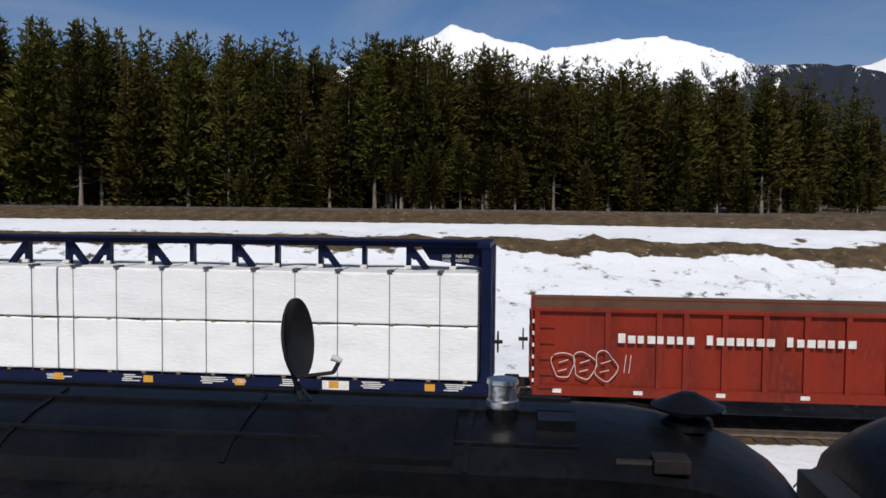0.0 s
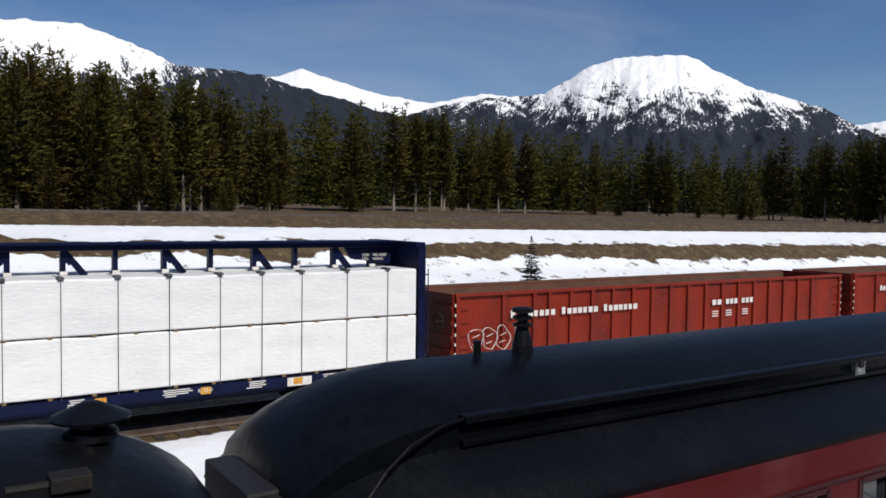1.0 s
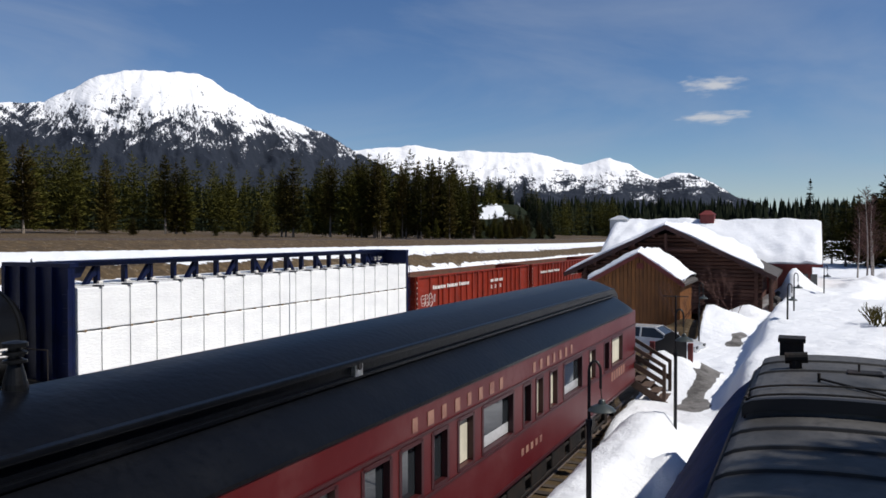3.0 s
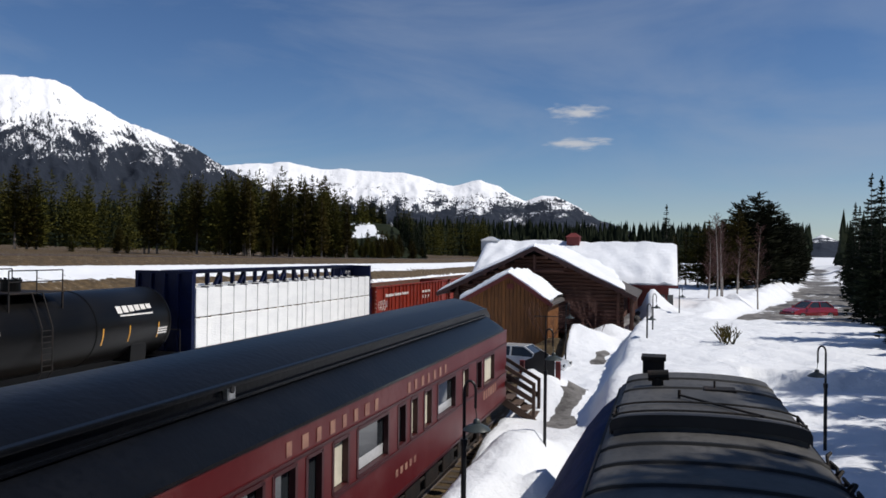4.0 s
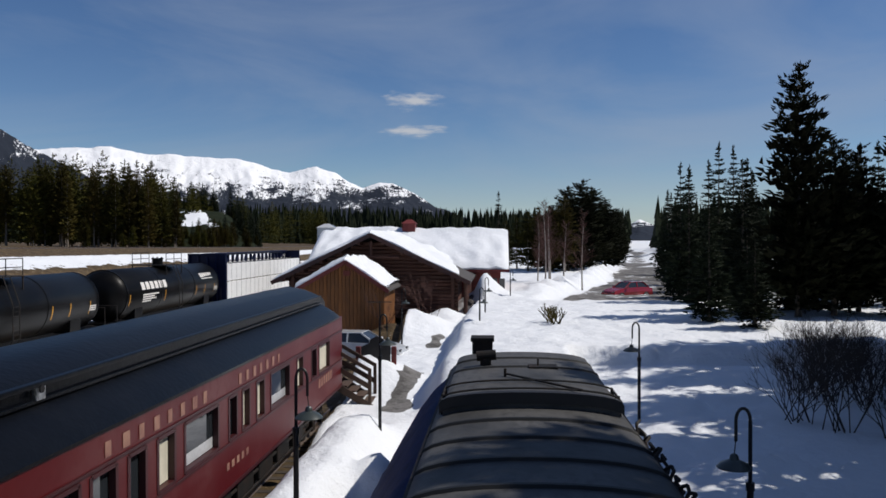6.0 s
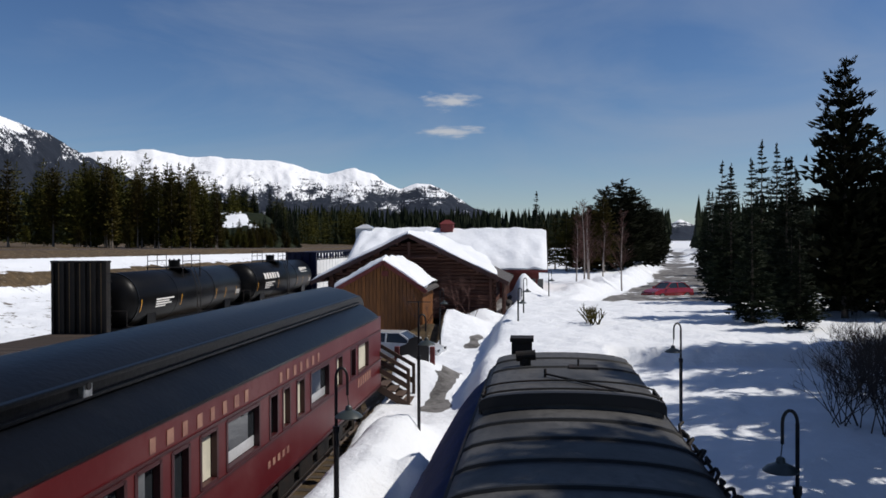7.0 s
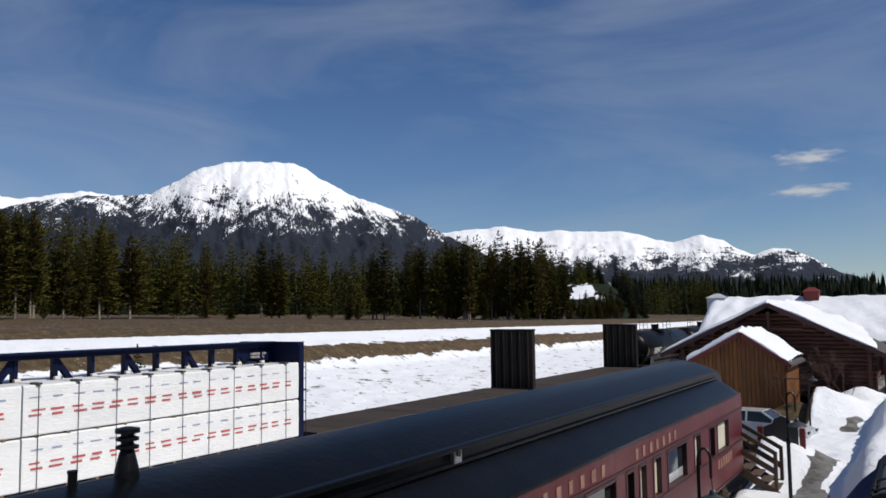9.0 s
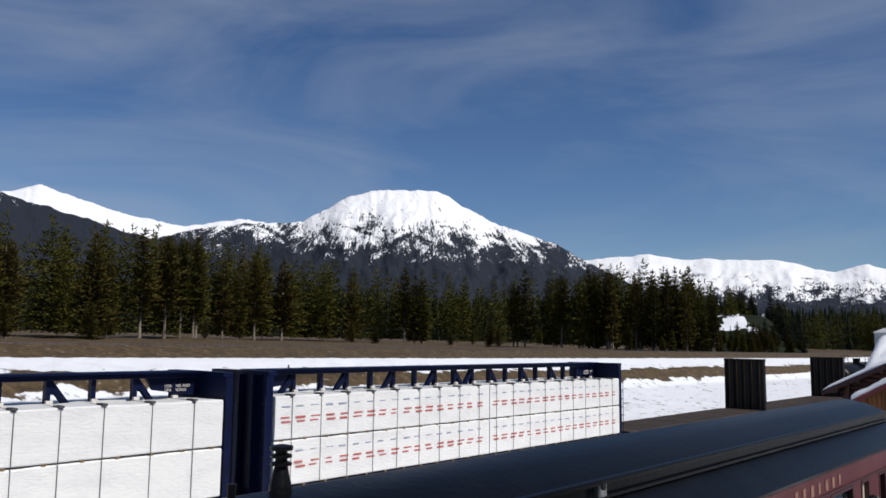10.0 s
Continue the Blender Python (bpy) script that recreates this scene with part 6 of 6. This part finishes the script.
    for y in (0, 4, 11, 14):
        box(bm, -1.1, 1.1, y - 0.9, y + 0.9, -0.2, 0.5)
    part("underframe", bm, M_IRON, c)
    # chain hanging along the eave
    bm = B()
    last = None
    for k in range(46):
        y = 11.6 - 0.075 * k
        p = (1.47 + 0.04 * math.sin(k * 1.9), y, 3.02 + 0.07 * math.sin(k * 1.3) - 0.06 * math.sin(math.pi * (k % 23) / 23))
        if last:
            rod(bm, last, p, 0.022, 5)
        last = p
    tagged(part("chain", bm, M_IRON), "rusty dark chain along the eave", "chain")
    bpy.data.objects["chain"].location = (0.52, 0, 0)


build_near_car()


def yard_lamp(x, y, zg, top, side, label="slender black yard lamp with a hanging dome shade"):
    s = thing("yard_lamp", T(x, y, 0), label, "street lamp", "yard lamps")
    bm = B()
    rod(bm, (0, 0, zg - 0.4), (0, 0, zg + (top - zg) * 0.62), 0.042, 10)
    rod(bm, (0, 0, zg + (top - zg) * 0.62), (0, 0, top - 0.16), 0.026, 8)
    rod(bm, (0, 0, zg + (top - zg) * 0.6), (0, 0, zg + (top - zg) * 0.64), 0.055, 10)
    part("post", bm, M_LAMP, s)
    bm = B()
    pts = [(side * 0.09 * (1 - math.cos(a)), 0, top - 0.16 + 0.16 * math.sin(a)) for a in [math.pi * k / 9 for k in range(10)]] + [(side * 0.18, 0, top - 0.42)]
    tube(bm, pts, 0.022, 7)
    part("crook", bm, M_LAMP, s, smooth=True)
    bm = B()
    lathe(bm, ((0.03, 0.12), (0.05, 0.1), (0.06, 0.05), (0.17, 0.0), (0.22, -0.05), (0.215, -0.06), (0.02, -0.03)), 18, T(side * 0.2, 0, top - 0.7))
    rod(bm, (side * 0.2, 0, top - 0.6), (side * 0.18, 0, top - 0.4), 0.008, 4)
    part("shade", bm, M_SHADE, s, "dull green enamel dome shade", smooth=True)
    return s


def bare_plant(name, x, y, z, h, stems, seed, m, label, category, spread=0.55, depth=4, group="", r0=0.02):
    """A leafless shrub or tree: forking three-sided twigs."""
    rng = random.Random(seed)
    vs, fs = [], []

    def twig(p, d, ln, r, lv):
        q = p + d * ln
        s = d.cross(Vector((0.3, 0.5, 0.81))).normalized()
        t = d.cross(s)
        n = len(vs)
        for c, rr in ((p, r), (q, r * 0.62)):
            for k in range(3):
                vs.append(tuple(c + (s * math.cos(k * 2.094) + t * math.sin(k * 2.094)) * rr))
        for k in range(3):
            fs.append((n + k, n + (k + 1) % 3, n + 3 + (k + 1) % 3, n + 3 + k))
        if lv:
            for k in range(rng.choice((2, 3, 3))):
                e = (d + Vector((rng.uniform(-1, 1), rng.uniform(-1, 1), rng.uniform(-0.25, 0.7))) * spread).normalized()
                twig(p + d * ln * rng.uniform(0.55, 1.0), e, ln * rng.uniform(0.55, 0.8), r * 0.62, lv - 1)

    for k in range(stems):
        a = rng.uniform(0, 6.283)
        lean = rng.uniform(0.15, 0.95) if stems > 2 else 0.04
        d = Vector((math.cos(a) * lean, math.sin(a) * lean, 1)).normalized()
        twig(Vector((rng.uniform(-.2, .2) * stems / 6, rng.uniform(-.2, .2) * stems / 6, -0.15)), d, h * rng.uniform(0.32, 0.45), r0, depth)
    me = bpy.data.meshes.new(name)
    me.from_pydata(vs, [], fs)
    me.materials.append(m)
    ob = new(name, me)
    ob.location = (x, y, z)
    return tagged(ob, label, category, group)


def birch(x, y, z, h, seed):
    """A leafless birch: a slender pale stem with a haze of fine rising twigs."""
    rng = random.Random(seed)
    root = thing("bare_birch", T(x, y, z - 0.1), "leafless birch with pale stem and red-brown twigs", "tree", "bare birches")
    bend = [(0.25 * math.sin(seed + 2.2 * q) * q, 0.2 * math.cos(seed * 2 + 2 * q) * q, h * q) for q in [k / 7 for k in range(8)]]
    bm = B()
    loft(bm, [[(p[0] + 0.075 * (1.05 - k / 7) * math.cos(i * 1.047), p[1] + 0.075 * (1.05 - k / 7) * math.sin(i * 1.047), p[2]) for i in range(6)] for k, p in enumerate(bend)], closed=True, caps=True)
    part("stem", bm, M_BIRCH, root, "pale birch stem")
    vs, fs = [], []

    def sliver(p, q, r):
        n = len(vs)
        s = (q - p).cross(Vector((rng.uniform(-1, 1), rng.uniform(-1, 1), 0.3))).normalized() * r
        t = (q - p).normalized().cross(s)
        vs.extend((p + s, p - s * 0.5 + t * 0.87, p - s * 0.5 - t * 0.87, q))
        fs.extend(((n, n + 1, n + 3), (n + 1, n + 2, n + 3), (n + 2, n, n + 3)))

    for k in range(62):
        q = rng.uniform(0.2, 0.99)
        i = min(6, int(q * 7))
        p = Vector(bend[i]).lerp(Vector(bend[i + 1]), q * 7 - i)
        a = rng.uniform(0, 6.283)
        d = Vector((math.cos(a), math.sin(a), rng.uniform(0.7, 1.7))).normalized()
        ln = h * 0.2 * (1.15 - q) * rng.uniform(0.6, 1.3) + 0.25
        sliver(p, p + d * ln, 0.016)
        for _ in range(9):
            b = p + d * ln * rng.uniform(0.25, 0.95)
            e = (d + Vector((rng.uniform(-1, 1), rng.uniform(-1, 1), rng.uniform(-0.3, 0.6))) * 0.8).normalized()
            sliver(b, b + e * ln * rng.uniform(0.25, 0.6), 0.011)
    me = bpy.data.meshes.new("crown")
    me.from_pydata([tuple(v) for v in vs], [], fs)
    me.materials.append(M_TWIG)
    ob = new("crown", me)
    ob.parent = root


def car_thing(name, x, y, z, turn, m, label):
    c = thing(name, T(x, y, z, 0, 0, turn), label, "car", "parked cars")
    prof = [(-2.15, 0.35, 0.62), (-2.1, 0.3, 0.92), (-1.5, 0.28, 1.0), (-0.8, 0.28, 1.02), (0.9, 0.28, 0.98), (1.7, 0.3, 0.85), (2.1, 0.35, 0.7), (2.2, 0.4, 0.55)]
    bm = B()
    loft(bm, [[(x_, -0.82, lo), (x_, -0.86, (lo + hi) / 2), (x_, -0.78, hi), (x_, 0.78, hi), (x_, 0.86, (lo + hi) / 2), (x_, 0.82, lo)] for x_, lo, hi in prof], closed=True, caps=True)
    part("body", bm, m, c, smooth=False)
    bm = B()
    loft(bm, [[(-1.75, -0.74, 0.98), (0.95, -0.74, 0.96), (0.95, 0.74, 0.96), (-1.75, 0.74, 0.98)], [(-1.2, -0.58, 1.43), (0.2, -0.58, 1.45), (0.2, 0.58, 1.45), (-1.2, 0.58, 1.43)]], closed=True, caps=True)
    part("glasshouse", bm, M_GLASS, c, "dark car windows")
    bm = B()
    box(bm, -1.25, 0.22, -0.6, 0.6, 1.42, 1.47, 0.02)
    part("roof", bm, m, c)
    for sx in (-1, 1):
        part("pillar", bar(B(), (0.97, sx * 0.75, 0.97), (0.2, sx * 0.6, 1.45), 0.06, 0.06), m, c)
        part("pillar", bar(B(), (-0.45, sx * 0.75, 0.98), (-0.45, sx * 0.6, 1.45), 0.07, 0.05), m, c)
        part("pillar", bar(B(), (-1.78, sx * 0.75, 0.98), (-1.2, sx * 0.6, 1.44), 0.1, 0.06), m, c)
    for wx in (-1.35, 1.4):
        for sy in (-1, 1):
            w = part("wheel", lathe(B(), ((0.2, -0.1), (0.31, -0.09), (0.32, 0.0), (0.31, 0.09), (0.2, 0.1)), 18, T(wx, sy * 0.8, 0.31, 90, 0, 0)), M_TYRE, c)
            part("rim", lathe(B(), ((0.02, -0.09), (0.2, -0.105), (0.2, 0.105), (0.02, 0.09)), 14, T(wx, sy * 0.8, 0.31, 90, 0, 0)), M_CHROME, w)
    for sy in (-1, 1):
        part("headlight", box(B(), 2.12, 2.2, sy * 0.62 - 0.14, sy * 0.62 + 0.14, 0.6, 0.72, 0.03), M_GLASS, c)
        part("mirror", box(B(), 0.72, 0.84, sy * 0.93 - 0.08, sy * 0.93 + 0.08, 0.98, 1.12, 0.03), m, c)
    return c


def build_yard():
    yard_lamp(3.78, 21.9, height(3.78, 21.9), 3.42, -1)
    yard_lamp(3.25, 10.6, height(3.25, 10.6), 3.45, -1)
    a = yard_lamp(-2.9, 20.3, height(-2.9, 20.3), 3.75, 1)
    bm = B()
    rod(bm, (0, 0, 3.5), (0, 0, 4.08), 0.016, 6)
    rod(bm, (-0.3, 0, 4.06), (0.3, 0, 4.06), 0.012, 6)
    part("banner_arm", bm, M_LAMP, a)
    yard_lamp(-3.05, 12.4, height(-3.05, 12.4), 3.62, 1)
    yard_lamp(-0.85, 40.2, height(-0.85, 40.2), 3.3, 1)
    yard_lamp(-0.65, 44.5, height(-0.65, 44.5), 3.6, 1)
    yard_lamp(-4.8, 41.0, height(-4.8, 41), 3.2, 1)
    yard_lamp(0.9, 57, height(0.9, 57), 3.6, 1)
    yard_lamp(16.5, 45, height(16.5, 45), 3.9, 1)
    # timber steps at the coach's end
    s = thing("timber_steps", T(0, 0, 0), "brown timber steps with handrails at the coach end", "stairs")
    for k in range(5):
        part("tread", box(B(), -5.2 + 0.27 * k, -4.9 + 0.27 * k, 26.6, 27.7, 0.78 - 0.17 * k, 0.83 - 0.17 * k), M_WOODRAIL, s)
    for y in (26.55, 27.7):
        bm = B()
        bar(bm, (-5.3, y, 2.0), (-4.15, y, 1.35), 0.07, 0.12)
        bar(bm, (-5.3, y, 1.45), (-4.15, y, 0.8), 0.05, 0.16)
        part("handrail", bm, M_WOODRAIL, s)
        part("stringer", bar(B(), (-5.3, y, 0.85), (-4.0, y, 0.05), 0.06, 0.22), M_WOODRAIL, s)
        part("newel_post", box(B(), -4.2, -4.1, y - 0.05, y + 0.05, -0.1, 1.4), M_WOODRAIL, s)
    # carved name board
    g = thing("name_board", T(-4.45, 30.2, height(-4.45, 30.2) - 0.28), "dark carved sign board between brown posts in snow", "sign")
    bm = B()
    prism(bm, [(-0.6, 0.15), (0.5, 0.15), (0.5, 0.75), (0.3, 0.8), (0.25, 1.0), (0.0, 1.12), (-0.25, 1.0), (-0.3, 0.85), (-0.6, 0.72)], -0.05, 0.05)
    part("board", bm, M_SIGN, g)
    for x in (0.62, -0.72):
        part("post", box(B(), x - 0.09, x + 0.09, 0.0, 0.18, -0.5, 0.72, 0.02), M_REDTRIM, g)
    car_thing("parked_car", -6.6, 39.2, height(-6.6, 39.2) + 0.25, -8, M_CARWHITE, "silver-white saloon parked in snow by the cabin")
    car_thing("parked_car", 11.1, 70.8, height(11.1, 70.8) - 0.45, 214, M_CARRED, "red hatchback parked beside the ploughed road")
    bare_plant("snowbound_shrub", 2.75, 39.6, height(2.75, 39.6), 1.2, 12, 33, M_PINE, "small green-brown shrub poking out of the snow", "shrub", 0.6, 3, "", 0.045)
    tree("spruce", 2, -36.0, 29.3, height(-36, 29.3), 3.9, "small green spruce on the snowy bank", "tree", "", 1.7)
    rng = random.Random(8)
    for k in range(15):
        y = rng.uniform(19, 28)
        x = 0.35 * y + rng.uniform(0.2, 3.6)
        bare_plant("bare_bush", x, y, height(x, y), rng.uniform(1.9, 2.9), 11, 60 + k, M_TWIGD, "leafless dark bush standing in shaded snow", "bush", 0.8, 4, "bare bushes", 0.02)
    for k, (x, y, h) in enumerate(((4.3, 74, 7.4), (5.0, 78, 7.0), (4.75, 75.5, 6.6), (7.6, 74, 7.2), (6.1, 76, 5.2), (3.9, 80, 6.0))):
        birch(x, y, height(x, y), h, 90 + k)
    for x, y, h, w in ((2.6, 112, 7.2, 1.5), (3.9, 106, 7.8, 1.5), (5.4, 111, 8.6, 1.6), (6.6, 104, 8.4, 1.5), (1.2, 124, 7.0, 1.5), (8.2, 101, 9.4, 1.4), (-1.5, 128, 6.5, 1.6)):
        tree("pine", int(x * 5) % 6, x, y, height(x, y), h, "dark pine in the wood behind the station", "tree", "pines behind the station", w)
    for k, (x, y, h) in enumerate(((-4.6, 48.2, 2.8), (-6.2, 45.0, 2.6), (-3.9, 50.0, 2.6))):
        bare_plant("bare_sapling", x, y, height(x, y), h, 3, 120 + k, M_TWIG, "leafless sapling beside the cabin", "shrub", 0.5, 5, "saplings", 0.02)
    # pines east of the yard, whose shade lies over the near car
    for x, y, h, w in SHADE:
        tree("tall", int(x * 3) % 2, x, y, height(x, y), h, "tall pine east of the yard", "tree", "pines east of the yard", w)
    # wooded rise across the valley, with a snowy clearing
    def rise_z(a, r):
        x, y = -math.sin(radians(a)) * r, math.cos(radians(a)) * r
        up = smooth(205, 285, r) * smooth(306, 286, r) * smooth(25.0, 22.2, a) * smooth(16.0, 19.2, a)
        return x, y, height(x, y) - 0.3 + 11.5 * up * (1 + 0.10 * fbm(x, y, 0.08, 3))

    bm = B()
    rows = [[rise_z(25.0 - 0.075 * i, 205 + 2.0 * j) for i in range(121)] for j in range(51)]
    loft(bm, rows)
    for f in bm.faces:
        c = f.calc_center_median()
        a, r = math.degrees(math.atan2(-c.x, c.y)), math.hypot(c.x, c.y)
        n = fbm(c.x, c.y, 0.12, 3)
        f.material_index = 0 if abs(a - 20.75 - (r - 262) * 0.015 + n * 0.5) < 0.32 + 0.023 * (281 - r) and 247 < r + n * 10 < 279 else 1
    rise = part("wooded_rise", bm, M_SNOW, smooth=True)
    rise.data.materials.append(M_FARWOOD)
    rng = random.Random(77)
    for k in range(64):
        a, r = rng.uniform(16.4, 24.6), rng.uniform(215, 292)
        if 19.5 < a < 21.9 and r > 236 - 8 * rng.random():
            r = 288 + 4 * rng.random()
        x, y, z = rise_z(a, r)
        tree("spruce", k % 2, x, y, z - 0.2, rng.uniform(5.5, 8.5) if r < 240 else rng.uniform(7, 11), "dark conifer on the wooded rise", "tree", "conifers on the rise", 1.1)
    for k in range(44):
        a, r = rng.uniform(17.2, 24.2), rng.uniform(204, 233)
        x, y, z = rise_z(a, r)
        tree("pine", k % 6, x, y, z - 0.2, rng.uniform(3.6, 6.0), "young pine on the wooded rise", "tree", "conifers on the rise", 1.5)
    tagged(rise, "wooded rise with a cleared snowy slope", "hill", kind="structure")


SHADE = ((12.4, 5.5, 16.3, 1.2), (12.0, 10.0, 17.3, 1.2), (12.2, 14.5, 15.3, 1.2), (13.6, 19.0, 16.3, 1.1), (15.4, 23.0, 15.3, 1.1), (16.0, 7.5, 17.3, 1.3), (17.5, 13.0, 18.4, 1.3), (20.5, 21.0, 17.3, 1.3), (21.5, 27.5, 15.3, 1.2), (25.5, 29.0, 15.3, 1.2), (17.5, 28.5, 17.3, 1.0), (19.0, 32.0, 17.3, 1.0), (15.0, 24.5, 14.3, 0.9), (13.5, 1.0, 16.3, 1.2))
build_yard()


def cloud(az, el, w, h, seed):
    """A small far cloud, soft at its rim."""
    m = bpy.data.materials.new("thin_cloud")
    m.use_nodes = True
    nt = m.node_tree
    nt.nodes.clear()
    out = nt.nodes.new("ShaderNodeOutputMaterial")
    mix = nt.nodes.new("ShaderNodeMixShader")
    tr = nt.nodes.new("ShaderNodeBsdfTransparent")
    em = nt.nodes.new("ShaderNodeEmission")
    em.inputs["Color"].default_value, em.inputs["Strength"].default_value = (0.88, 0.90, 0.95, 1), 0.62
    tc = nt.nodes.new("ShaderNodeTexCoord")
    ln = nt.nodes.new("ShaderNodeVectorMath")
    ln.operation = "LENGTH"
    nz = nt.nodes.new("ShaderNodeTexNoise")
    nz.inputs["Scale"].default_value, nz.inputs["Detail"].default_value = 2.2, 7
    off = nt.nodes.new("ShaderNodeVectorMath")
    off.operation = "ADD"
    off.inputs[1].default_value = (seed, seed * 2, 0)
    ma = nt.nodes.new("ShaderNodeMath")
    ma.operation = "MULTIPLY_ADD"
    ma.inputs[1].default_value = 1.5
    mr = nt.nodes.new("ShaderNodeMapRange")
    mr.interpolation_type = "SMOOTHSTEP"
    mr.inputs["From Min"].default_value, mr.inputs["From Max"].default_value = 1.55, 0.75
    mr.inputs["To Max"].default_value = 0.85
    nt.links.new(tc.outputs["Object"], ln.inputs[0])
    nt.links.new(tc.outputs["Object"], off.inputs[0])
    nt.links.new(off.outputs["Vector"], nz.inputs["Vector"])
    nt.links.new(nz.outputs["Fac"], ma.inputs[0])
    nt.links.new(ln.outputs["Value"], ma.inputs[2])
    nt.links.new(ma.outputs[0], mr.inputs["Value"])
    nt.links.new(mr.outputs["Result"], mix.inputs["Fac"])
    nt.links.new(tr.outputs[0], mix.inputs[1])
    nt.links.new(em.outputs[0], mix.inputs[2])
    nt.links.new(mix.outputs[0], out.inputs["Surface"])
    bm = B()
    bmesh.ops.create_grid(bm, x_segments=8, y_segments=4, size=1.3)
    ob = part("backdrop", bm, m)
    r = 4400
    p = Vector((-math.sin(radians(az)) * r, math.cos(radians(az)) * r, 5.5 + r * math.tan(radians(el))))
    ob.matrix_basis = Matrix.Translation(p) @ (Vector((0, 0, 5)) - p).to_track_quat("Z", "Y").to_matrix().to_4x4() @ Matrix.Diagonal((r * math.tan(radians(w / 2)), r * math.tan(radians(h / 2)), 1, 1))
    ob.visible_shadow = False
    tagged(ob, "small white cloud low in blue sky", "cloud", kind="structure")


cloud(5.9, 9.8, 5.6, 1.7, 1.3)
cloud(5.9, 7.7, 6.2, 1.3, 5.1)


def motions():
    for car, u in TRAIN:
        # the train gathers a little speed on the way
        walk(car, [(t, T(TRACK_X, u + SPEED * t + 0.33 * max(0.0, t - 2.5), 0)) for t in (0.0, 1.25, 2.5, 3.75, 5.0, 6.25, 7.5, 8.75, 10.0)])


motions()
